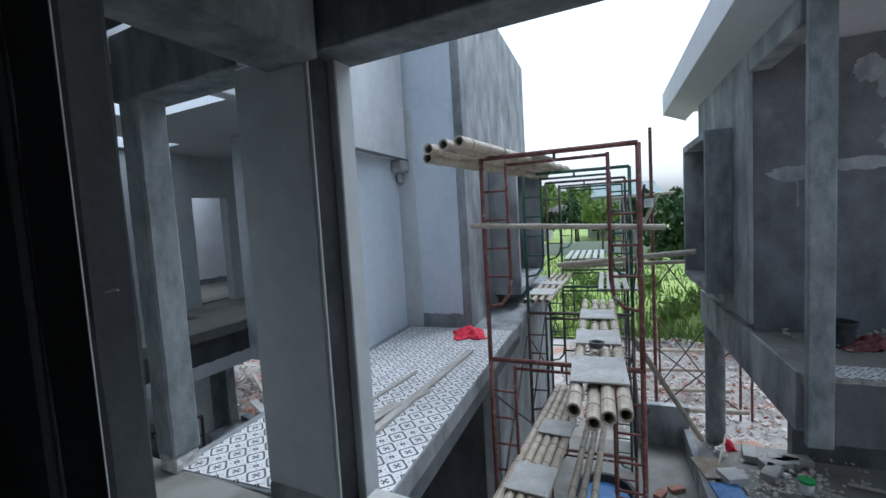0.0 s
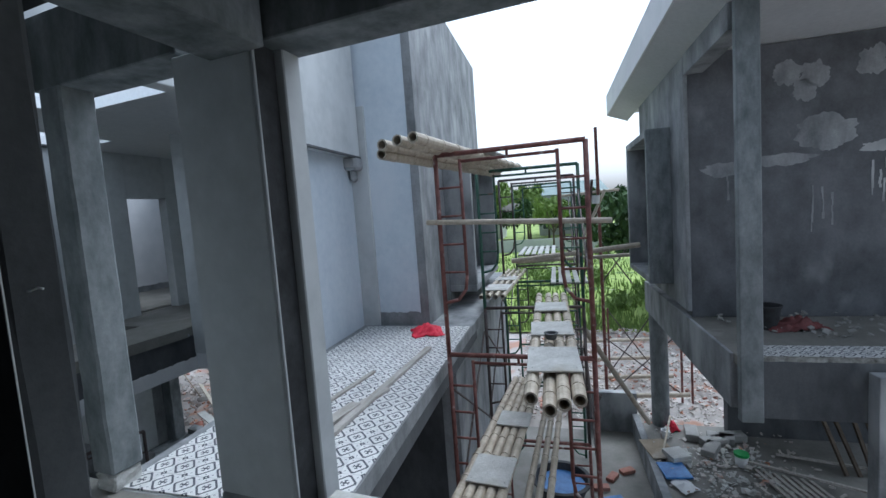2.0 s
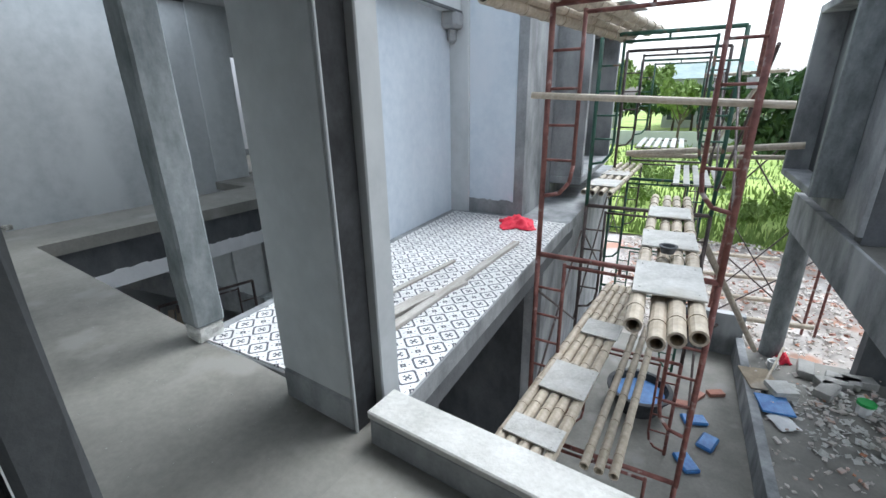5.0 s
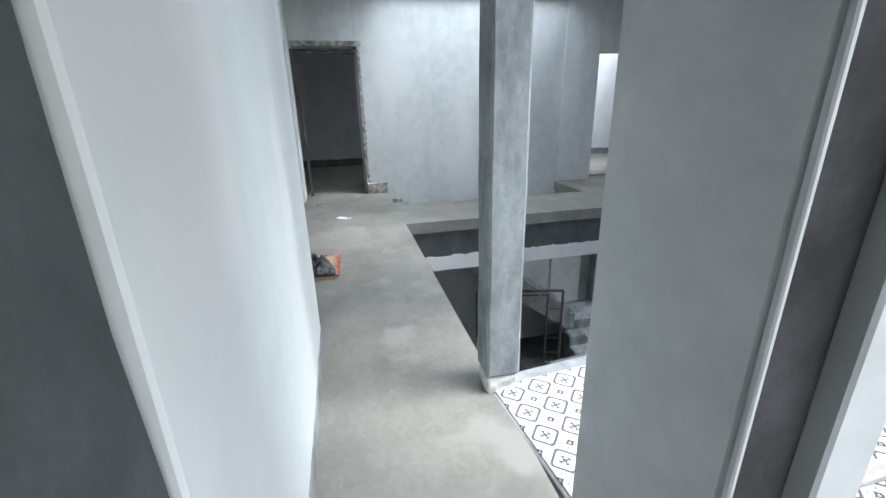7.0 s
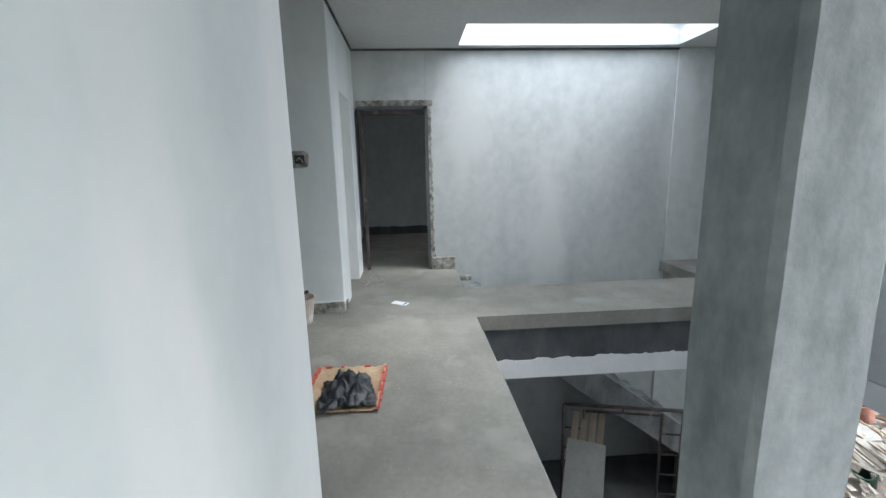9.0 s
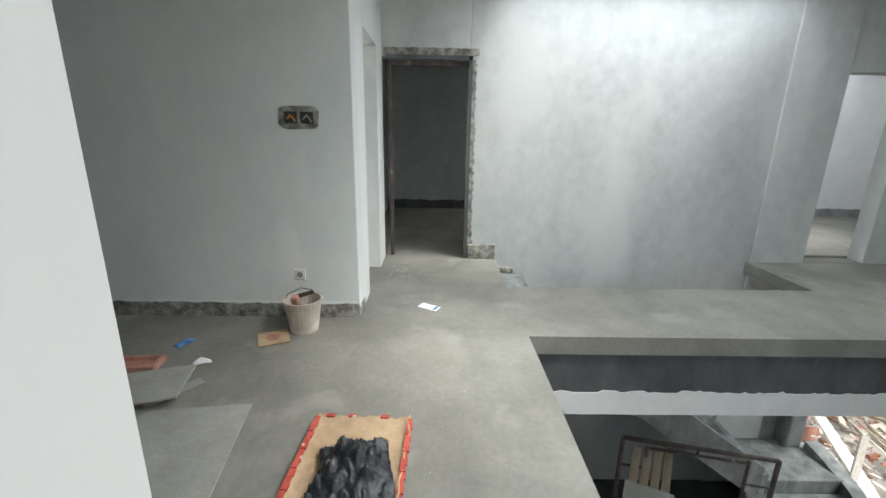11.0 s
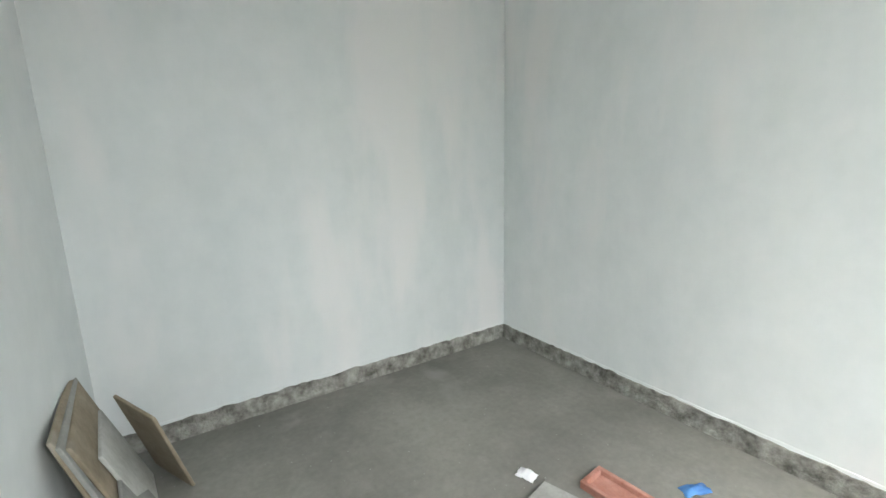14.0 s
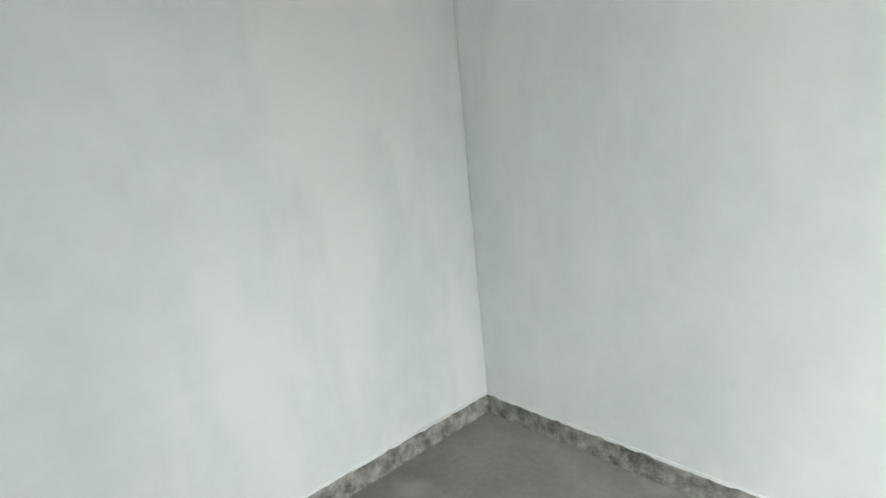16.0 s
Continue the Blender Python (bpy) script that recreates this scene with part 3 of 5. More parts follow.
def batten(a, b, w, h, label, z=0.014):
    a, b = Vector((*a, z)), Vector((*b, z))
    ln = (b - a).length
    ob = part("timber_batten", box(bmesh.new(), -w / 2, w / 2, 0, ln, 0, h, None, 0.003), WOOD, None, label)
    d = b - a
    ob.matrix_world = YARD @ pose(a.x, a.y, z, 0, 0, math.degrees(math.atan2(-d.x, d.y)))
    return tagged(ob, category="batten", group="battens on the tiles")


batten((-0.42, 0.4), (-0.27, 2.3), 0.06, 0.03, "long dusty grey batten on the tiles")
batten((-0.56, 0.42), (-0.32, 1.27), 0.07, 0.025, "short dusty grey batten on the tiles")
batten((-0.76, 0.6), (-0.59, 1.63), 0.04, 0.02, "thin dusty grey batten on the tiles")
batten((-0.56, 0.3), (-0.43, 0.95), 0.09, 0.012, "flat dusty grey slat lying across battens", 0.046)

# ---------------------------------------------------------------- scaffold
W, H = 1.26, 1.82


def scaffold_frame(material, label):
    f = thing("scaffold_frame", label, "scaffold", None, "scaffold frames")
    r = 0.021
    for x in (0, W):
        part("post", rod(bmesh.new(), (x, 0, 0), (x, 0, H), r), material, f, smooth=True)
        s = 1 if x == 0 else -1
        bm = bmesh.new()
        xi = x + s * 0.22
        bent(bm, [(xi, 0, H - 0.05), (xi, 0, 0.75), (xi - s * 0.02, 0, 0.62), (xi - s * 0.09, 0, 0.53), (x, 0, 0.5)], 0.015)
        part("inner_post", bm, material, f, smooth=True)
        for k in range(4):
            part("rung", rod(bmesh.new(), (x, 0, 0.78 + k * 0.25), (xi, 0, 0.78 + k * 0.25), 0.011, 6), material, f, smooth=True)
    part("top_bar", rod(bmesh.new(), (0, 0, H), (W, 0, H), r), material, f, smooth=True)
    part("under_bar", rod(bmesh.new(), (0.22, 0, H - 0.07), (W - 0.22, 0, H - 0.07), 0.014, 8), material, f, smooth=True)
    part("spacer", rod(bmesh.new(), (W / 2, 0, H - 0.07), (W / 2, 0, H), 0.012, 6), material, f, smooth=True)
    return f


frames = {}
for nm, matl, lab in (("r", RUST, "rusty red-brown steel scaffold frame with ladder rungs"), ("g", GREEN, "dark green steel scaffold frame with ladder rungs"), ("s", STEEL, "dark brown steel scaffold frame with ladder rungs")):
    frames[nm] = scaffold_frame(matl, lab)
used = set()
BAYS = (1.87, 3.75, 5.75, 7.9)
for i, v in enumerate(BAYS):
    for k in range(3):
        kind = ("rrr", "gsr", "sgg", "gsg")[i][k]
        m = YARD @ pose(0.06 + 0.03 * i, v, 0.08 - 1.8 * k + (0 if i else 0.01), 0, 0, -2.0 if i == 0 else 1.0 * i)
        if k == 2:
            m = YARD @ pose(0.06 + 0.03 * i, v, -3.54)
        if kind in used:
            copy_thing(frames[kind], m)
        else:
            frames[kind].matrix_world = m
            used.add(kind)


def brace(a, b, r, material, name, label, category, hollow=0.0):
    ob = part(name, rod(bmesh.new(), (0, 0, 0), (0, 0, (Vector(b) - Vector(a)).length), r, 10, hollow=hollow), material, None, label, smooth=False)
    q = (Vector(b) - Vector(a)).to_track_quat("Z", "Y").to_matrix().to_4x4()
    ob.matrix_world = YARD @ Matrix.Translation(a) @ q
    return tagged(ob, category=category)


for i in range(3):
    v0, v1 = BAYS[i], BAYS[i + 1]
    for u in (0.06, 1.34):
        for k in (0, 1):
            z = 0.08 - 1.8 * k
            if u > 1 or k:
                brace((u, v0, z + 0.3), (u, v1, z + 1.5), 0.011, STEEL, "cross_brace", "thin steel cross brace between scaffold frames", "brace")
                brace((u + 0.02, v0, z + 1.5), (u + 0.02, v1, z + 0.3), 0.011, STEEL, "cross_brace", "thin steel cross brace between scaffold frames", "brace")
brace((-0.05, 1.84, 1.33), (1.5, 1.86, 1.25), 0.024, BAMBOO, "bamboo_rail", "pale bamboo rail tied across the scaffold", "bamboo pole")


def bamboo(a, b, r, label="pale bamboo pole with cut ends and nodes", group="bamboo walkway poles"):
    """A hollow culm with thicker nodes."""
    a, b = Vector(a), Vector(b)
    ln = (b - a).length
    bm = rod(bmesh.new(), (0, 0, 0), (0, 0, ln), r, 12, r * 0.9, hollow=r * 0.72)
    z = 0.18
    while z < ln - 0.05:
        rod(bm, (0, 0, z - 0.008), (0, 0, z + 0.008), r * 1.09, 12)
        z += 0.32
    ob = part("bamboo_pole", bm, BAMBOO, None, label, smooth=False)
    ob.matrix_world = YARD @ Matrix.Translation(a) @ (b - a).to_track_quat("Z", "Y").to_matrix().to_4x4()
    return tagged(ob, category="bamboo pole", group=group)


def plate(u, v, z, w, d, turn, label="square plywood plate splashed with cement"):
    bm = box(bmesh.new(), -w / 2, w / 2, -d / 2, d / 2, 0, 0.014, None, 0.003)
    rnd = random.Random(int(v * 100))
    for s in (-1, 1):
        for q in (-1, 1):
            rod(bm, (s * w * 0.4, q * d * 0.38, 0.012), (s * w * 0.4, q * d * 0.38, 0.017), 0.006, 6)
    ob = part("plywood_plate", bm, PLY, None, label)
    ob.matrix_world = YARD @ pose(u, v, z, 0, 0, turn)
    return tagged(ob, category="plate", group="plates on the walkways")


# Upper walkway: four culms with three plates
for i, (u, v0) in enumerate(((0.87, 0.66), (0.98, 0.58), (1.06, 0.6), (1.15, 0.66))):
    bamboo((u, v0, 0.27 - 0.03 * (i == 1)), (u - 0.07 + 0.01 * i, 3.9, 0.23), 0.042)
plate(1.0, 1.22, 0.312, 0.36, 0.5, 2)
plate(0.98, 2.05, 0.3, 0.36, 0.42, 3)
plate(0.96, 2.95, 0.29, 0.34, 0.4, 1)
# Lower walkway, slanting
for i in range(5):
    bamboo((0.14 + 0.085 * i, 0.3 + 0.05 * (i % 2), -0.78), (0.46 + 0.075 * i, 3.6, -0.8), 0.04)
plate(0.46, 1.5, -0.738, 0.34, 0.4, -6)
plate(0.38, 0.85, -0.738, 0.36, 0.2, -6)
plate(0.56, 2.4, -0.745, 0.32, 0.3, -5)
for i in range(3):
    bamboo((0.7 + 0.09 * i, 0.9, -0.92), (0.84 + 0.08 * i, 2.9, -0.9), 0.03)
# Culms on top of the scaffold
for i, (u, v0, z) in enumerate(((-0.16, 1.2, 1.96), (-0.02, 1.15, 1.97), (0.1, 1.15, 1.98), (-0.19, 1.25, 1.9))):
    bamboo((u, v0, z - 0.02), (u + 0.5, 4.3, z - 0.01), 0.043, "thick pale bamboo pole on top of the scaffold", "bamboo poles on top")
plate(0.33, 2.9, 2.0, 0.35, 0.5, -10)


def slat_platform(u, v, z, n, pitch, ln, material, label, turn=0.0):
    p = thing("slat_platform", label, "platform", YARD @ pose(u, v, z, 0, 0, turn))
    for i in range(n):
        part("slat", box(bmesh.new(), i * pitch, i * pitch + pitch * 0.62, 0, ln, 0.02, 0.045, None, 0.003), material, p)
    for y in (0.08, ln - 0.12):
        part("crossbar", box(bmesh.new(), -0.02, n * pitch, y, y + 0.04, 0.0, 0.02), STEEL, p)
    return p


slat_platform(0.95, 4.4, 0.27, 5, 0.11, 1.6, PLY, "pale slatted scaffold platform")
slat_platform(0.35, 6.2, 0.5, 6, 0.12, 1.6, PLY, "pale slatted scaffold platform, further off")
for i in range(4):
    bamboo((0.0 + 0.1 * i, 4.0, 0.2), (0.15 + 0.1 * i, 6.3, 0.24), 0.035)
plate(0.17, 4.5, 0.236, 0.36, 0.5, -4)
plate(0.22, 5.3, 0.24, 0.36, 0.4, -4)
brace((0.25, 6.0, 0.45), (2.35, 5.6, 0.68), 0.045, BAMBOO, "bamboo_rail", "long bamboo pole reaching to the house opposite", "bamboo pole", 0.03)
brace((0.3, 6.2, 0.4), (2.4, 6.5, 0.42), 0.035, BAMBOO, "bamboo_rail", "long bamboo pole reaching to the house opposite", "bamboo pole", 0.025)
brace((1.2, 7.8, 1.6), (2.4, 8.2, 1.66), 0.03, BAMBOO, "bamboo_rail", "bamboo rail between the scaffold and a pole", "bamboo pole")
brace((1.4, 7.5, 0.3), (2.1, 8.0, 1.66), 0.035, BAMBOO, "bamboo_rail", "slanting bamboo prop in the yard", "bamboo pole")
brace((1.36, 4.2, -0.3), (2.5, 6.2, -2.6), 0.04, BAMBOO, "bamboo_prop", "slanting bamboo prop down to the yard", "bamboo pole")
brace((1.98, 8.0, -3.1), (1.96, 8.0, 3.0), 0.035, RUST, "steel_pole", "tall rusty pole standing in the yard", "pole")

# ---------------------------------------------------------------- house opposite
slab("floor_opposite", (2.62, 7.0, 2.56, 4.0, -0.2, -0.1), FLOOR, "dusty cement terrace floor of the house opposite", "floor", YARD)
slab("beam_opposite_front", (2.78, 3.6, 2.5, 2.72, -0.66, -0.13), DARKC_SHADE, "dark cement edge beam of the house opposite", "beam", YARD)
slab("beam_opposite_right", (3.6, 7.0, 2.52, 2.74, -0.66, -0.13), DARKC_SHADE, "dark cement edge beam of the house opposite", "beam", YARD)
# Inner beam coloured dark for the shade below the terrace
slab("beam_opposite_inner", (3.3, 7.0, 3.9, 4.15, -0.95, -0.2), DARKC_SHADE, "beam under the terrace opposite, shade in its dark colour", "beam", YARD)
slab("beam_opposite_side", (2.59, 2.8, 2.66, 6.7, -0.64, -0.104), CEMENT, "grey cement side beam of the house opposite", "beam", YARD)
ragged_band("trim_opposite_edge", (2.79, 2.56), (6.9, 2.56), 0.035, 0.05, (0, -1), BAND, "broken mortar edge in front of the tiles", 51, base=-0.13, m=YARD)
slab("wall_opposite_back", (2.64, 7.0, 3.997, 4.2, -0.1, 3.05), DARKP, "dark plaster wall with pale repair patches", m=YARD)
slab("wall_opposite_side", (2.59, 2.638, 3.97, 6.7, -0.02, 3.05), CEMENT, "grey weathered cement wall of the house opposite", m=YARD)
slab("wall_opposite_far", (2.79, 7.0, 6.5, 6.7, -0.66, 3.05), CEMENT, "grey cement wall of the house opposite", m=YARD)
slab("ceiling_opposite", (2.6, 7.0, 1.6, 4.0, 3.06, 3.16), CEIL, "pale soffit over the terrace opposite", "ceiling", YARD)
slab("roof_opposite", (2.2, 7.0, 1.5, 8.0, 3.2, 3.62), WHITE, "white painted flat roof edge", "roof", YARD)
bm = bmesh.new()
for v in ((2.22, 1.5, 3.2), (2.6, 1.5, 3.05), (2.6, 8.0, 3.05), (2.22, 8.0, 3.2), (2.6, 1.5, 3.2), (2.6, 8.0, 3.2)):
    bm.verts.new(v)
bm.verts.ensure_lookup_table()
for q in ((0, 1, 2, 3), (0, 3, 5, 4), (1, 4, 5, 2), (0, 4, 1), (3, 2, 5)):
    bm.faces.new([bm.verts[i] for i in q])
structure("roof_eave", bm, CEIL, "sloping pale soffit under the roof edge", "roof", YARD)
slab("beam_opposite_top", (2.592, 2.8, 2.6, 3.95, 2.82, 3.06), CEMENT, "grey cement beam under the roof", "beam", YARD)
# Dark colour stands for the shaded recess on the ground floor
slab("wall_opposite_ground", (3.75, 7.0, 6.2, 6.4, -3.1, -0.12), DARKC_SHADE, "ground-floor wall of the house opposite, recess shade in its dark colour", m=YARD)
slab("wall_opposite_pier", (3.57, 4.1, 2.36, 2.5, -3.1, -0.2), CEMENT, "grey cement pier below the terrace", m=YARD)
slab("floor_opposite_ground", (2.35, 7.0, 1.0, 6.5, -3.1, -2.75), FLOOR, "littered cement ground-floor platform", "floor", YARD)
oc = thing("corner_column", "square grey cement column at the terrace corner opposite", "column", YARD @ pose(2.69, 2.55, -0.69))
bm = box(bmesh.new(), -0.085, 0.1, -0.09, -0.01, 0, 3.745, None, 0.01)
part("shaft", bm, CONC, oc)
rc = thing("round_column", "round grey concrete column under the house opposite", "column", YARD @ pose(2.76, 6.5, -3.1))
part("shaft", rod(bmesh.new(), (0, 0, 0), (0, 0, 2.46), 0.15, 28), CONC, rc, smooth=False)
ob_ = thing("window_box", "projecting concrete window box on the house opposite", "window box", YARD @ pose(2.59, 4.6, 0.22))
part("bottom", box(bmesh.new(), -0.3, 0, 0.09, 1.6, 0.0, 0.09, None, .008), CEMENT, ob_)
part("top", box(bmesh.new(), -0.3, 0, 0.09, 1.6, 2.02, 2.12, None, .008), CEMENT, ob_)
part("side", box(bmesh.new(), -0.302, 0, 0.0, 0.09, 0, 2.12, None, .008), CONC, ob_)
part("side", box(bmesh.new(), -0.3, 0, 1.6, 1.69, 0, 2.12, None, .008), CEMENT, ob_)
# Shade inside the box is put into the back's colour
part("back", box(bmesh.new(), -0.02, 0.01, 0.09, 1.6, 0.09, 2.02), DARKC_SHADE, ob_)

# ---------------------------------------------------------------- ground floor of the hall
stairs = thing("staircase", "raw concrete staircase with a turning landing", "stairs", pose(0, 0, 0))
for i in range(12):
    y = 2.05 + i * 0.245
    part("step", box(bmesh.new(), -9.13, -8.25, y, y + 0.25, -0.18 * (i + 1) - 0.17, -0.18 * (i + 1), None, 0.01), CONC, stairs)
bm = bmesh.new()
vs = [bm.verts.new(p) for x in (-9.12, -8.26) for p in ((x, 2.05, -0.36), (x, 2.05, -0.2), (x, 4.99, -2.3), (x, 4.99, -2.46))]
for q in ((0, 1, 2, 3), (4, 7, 6, 5), (0, 3, 7, 4), (1, 5, 6, 2), (0, 4, 5, 1), (3, 2, 6, 7)):
    bm.faces.new([vs[i] for i in q])
part("flight_underside", bm, CEMENT, stairs)
bm = bmesh.new()
vs = [bm.verts.new(p) for x in (-8.25, -8.19) for p in ((x, 2.05, -0.42), (x, 2.05, 0.0), (x, 4.86, -2.02), (x, 4.86, -2.44))]
for q in ((0, 1, 2, 3), (4, 7, 6, 5), (0, 3, 7, 4), (1, 5, 6, 2), (0, 4, 5, 1), (3, 2, 6, 7)):
    bm.faces.new([vs[i] for i in q])
part("stringer", bm, CEMENT, stairs, "rough cement string along the flight")
part("landing", box(bmesh.new(), -9.13, -8.42, 4.99, 6.05, -2.6, -2.4, None, 0.01), CONC, stairs)
for i in range(4):
    part("step", box(bmesh.new(), -8.42 + i * 0.26, -8.16 + i * 0.26, 4.88 - 0.02 * i, 6.05, -3.1, -2.57 - 0.165 * i + (0.03 if i == 3 else 0), None, 0.018), CONC, stairs)
bm = bmesh.new()
rows = []
for i in range(11):
    t = i / 10
    x, y, z = -8.95 + 1.5 * t, 6.0 + 0.08 * t * t, -2.3 - 0.16 * t - 0.52 * t * t + 0.03 * noise.noise((t * 9, 0, 3))
    rows.append([bm.verts.new(q) for q in ((x, y, -3.1), (x, y, z), (x, y + 0.16, z + 0.01), (x, y + 0.16, -3.1))])
for r, s in zip(rows, rows[1:]):
    for k in range(3):
        bm.faces.new((r[k], s[k], s[k + 1], r[k + 1]))
bm.faces.new(rows[0])
bm.faces.new(rows[-1])
part("side_wall", bm, CONC, stairs, "low curved raw concrete side wall")
concrete_column("ground_column", -9.2, -8.96, 5.77, 5.97, -3.1, -0.15, CONC, "raw concrete ground-floor column by the stairs")
copy_thing(frames["s"], pose(-7.74, 3.05, -3.1, 0, 0, 77))


def plank(name, a, b, w, h, material, label, category, roll=0.0, group=""):
    a, b = Vector(a), Vector(b)
    ob = part(name, box(bmesh.new(), -w / 2, w / 2, -h / 2, h / 2, 0, (b - a).length, None, 0.003), material, None, label)
    ob.matrix_world = Matrix.Translation(a) @ (b - a).to_track_quat("Z", "Y").to_matrix().to_4x4() @ pose(0, 0, 0, 0, 0, roll)
    return tagged(ob, category=category, group=group)


for i in range(4):
    plank("timber_plank", (-6.6, 2.6 + i * 0.1, -2.75), (-7.75, 3.2 + i * 0.1, -1.4), 0.07, 0.05, BROWNW, "rough timber pole under a board in the hall", "pole", 0, "poles in the hall")
plank("work_board", (-6.5, 2.72, -2.72), (-7.5, 3.22, -1.6), 0.4, 0.02, PANEL, "dusty work board propped over the ground floor", "board")
saw = thing("hand_saw", "hand saw with a red grip lying on a board", "saw", Matrix.Translation((-6.75, 2.85, -2.38)) @ pose(0, 0, 0, 0, 45, 155))
part("blade", box(bmesh.new(), 0, 0.3, -0.03, 0.03, 0, 0.004), BLACK, saw)
part("grip", box(bmesh.new(), -0.1, 0.01, -0.045, 0.045, -0.008, 0.016, None, 0.01), REDPRINT, saw, "red grip")
plank("timber_plank", (-7.6, 5.3, -2.84), (-8.15, 5.15, -2.5), 0.025, 0.02, WOOD, "thin stick leaning on the stairs", "stick")

# ---------------------------------------------------------------- ground, field and distance
slab("ground", (-400, 400, -300, 700, -3.3, -3.12), GROUND, "bare ground of the building site", "ground", bevel=0)
bm = bmesh.new()
bmesh.ops.create_grid(bm, x_segments=60, y_segments=60, size=1)
for v in bm.verts:
    x, y = v.co.x * 120, 13.5 + (v.co.y + 1) * 60
    v.co = Vector((x, y, -3.05 + 0.12 * noise.noise((x * 0.3, y * 0.3, 0)) * (1 if y > 14 else 0)))
tagged(structure("grass_field", bm, GRASS, "bright green overgrown grass field", "ground", YARD), kind="structure")


def scatter(name, count, region, size, material, label, category, seed, m=None, flat=0.5, z=-3.12, mound=0.25):
    """Broken pieces of many sizes lying in heaps."""
    rnd = random.Random(seed)
    verts, faces = [], []
    for _ in range(count):
        x, y = rnd.uniform(region[0], region[1]), rnd.uniform(region[2], region[3])
        s = size * rnd.uniform(0.25, 1.0) ** 1.5
        zz = z + mound * max(0, noise.noise((x * 0.7, y * 0.7, seed)) + 0.35) + rnd.uniform(0, 0.05)
        e = Euler((rnd.uniform(-0.5, 0.5), rnd.uniform(-0.5, 0.5), rnd.uniform(0, 6.3))).to_matrix()
        k = len(verts)
        a, b, c = s * rnd.uniform(0.5, 1), s * rnd.uniform(0.4, 1), s * flat * rnd.uniform(0.3, 1)
        for sx in (-1, 1):
            for sy in (-1, 1):
                for sz in (-1, 1):
                    j = [rnd.uniform(0.7, 1.15) for _ in range(3)]
                    verts.append(Vector((x, y, zz)) + e @ Vector((sx * a * j[0], sy * b * j[1], sz * c * j[2])))
        faces += [[k + i for i in q] for q in ((0, 1, 3, 2), (4, 6, 7, 5), (0, 4, 5, 1), (2, 3, 7, 6), (0, 2, 6, 4), (1, 5, 7, 3))]
    me = bpy.data.meshes.new(name)
    me.from_pydata([tuple(m @ v) if m else tuple(v) for v in verts], [], faces)
    me.materials.append(material)
    return tagged(new(name, me), label, category, kind="stuff")


scatter("rubble", 6500, (-15, -5, 6.6, 16), 0.11, RUBBLE, "heap of broken concrete and plaster rubble", "rubble", 1, None, 0.35, -3.12, 0.7)
scatter("brick_rubble", 380, (-15, -5, 6.8, 16), 0.07, TERRA, "broken red bricks among the rubble", "rubble", 2, None, 0.5, -3.08, 0.7)
scatter("yard_rubble", 5200, (-0.1, 6, 7.0, 13.8), 0.06, RUBBLE, "pale broken rubble in the yard", "rubble", 3, YARD, 0.4, -3.12, 0.3)
scatter("yard_bricks", 170, (0.3, 5, 7.0, 13), 0.06, TERRA, "red brick bits in the yard", "rubble", 4, YARD, 0.6, -3.1, 0.3)
scatter("broken_tiles", 420, (2.85, 4.0, 4.2, 5.7), 0.055, PLY, "broken pale tile pieces over the ground-floor platform", "rubble", 61, YARD, 0.06, -2.76, 0.0)
scatter("platform_litter", 420, (2.4, 4.6, 2.6, 6.2), 0.05, RUBBLE, "small plaster litter on the ground-floor platform", "rubble", 6, YARD, 0.4, -2.75, 0.05)
scatter("terrace_litter", 160, (2.85, 5.0, 3.0, 3.95), 0.035, PANEL, "mortar crumbs on the terrace opposite", "rubble", 7, YARD, 0.4, -0.1, 0.03)
rnd = random.Random(8)
for i in range(60):
    x, y = rnd.uniform(-11.5, -6.2), rnd.uniform(7.0, 11)
    a = rnd.uniform(0, 3.14)
    ln = rnd.uniform(0.8, 2.2)
    plank("timber_plank", (x, y, -2.85 + rnd.uniform(0, 0.25)), (x + ln * math.cos(a), y + ln * math.sin(a), -2.8 + rnd.uniform(0, 0.5)), rnd.uniform(0.04, 0.12), 0.025,
          rnd.choice((WOOD, BAMBOO, BROWNW)), "scrap timber plank lying on the rubble", "plank", rnd.uniform(0, 90), "scrap planks")
for i in range(12):
    x, y = rnd.uniform(-10.5, -6.5), rnd.uniform(6.9, 9.5)
    ob = part("scrap_sheet", box(bmesh.new(), -0.3, 0.3, -0.22, 0.22, 0, 0.012, None, 0.003), rnd.choice((PLY, WHITE, PANEL)), None, "pale scrap board lying on the rubble")
    ob.matrix_world = pose(x, y, -2.75 + rnd.uniform(0, 0.1), rnd.uniform(-18, 18), rnd.uniform(-18, 18), rnd.uniform(0, 180))
    tagged(ob, category="scrap board", group="scrap boards")


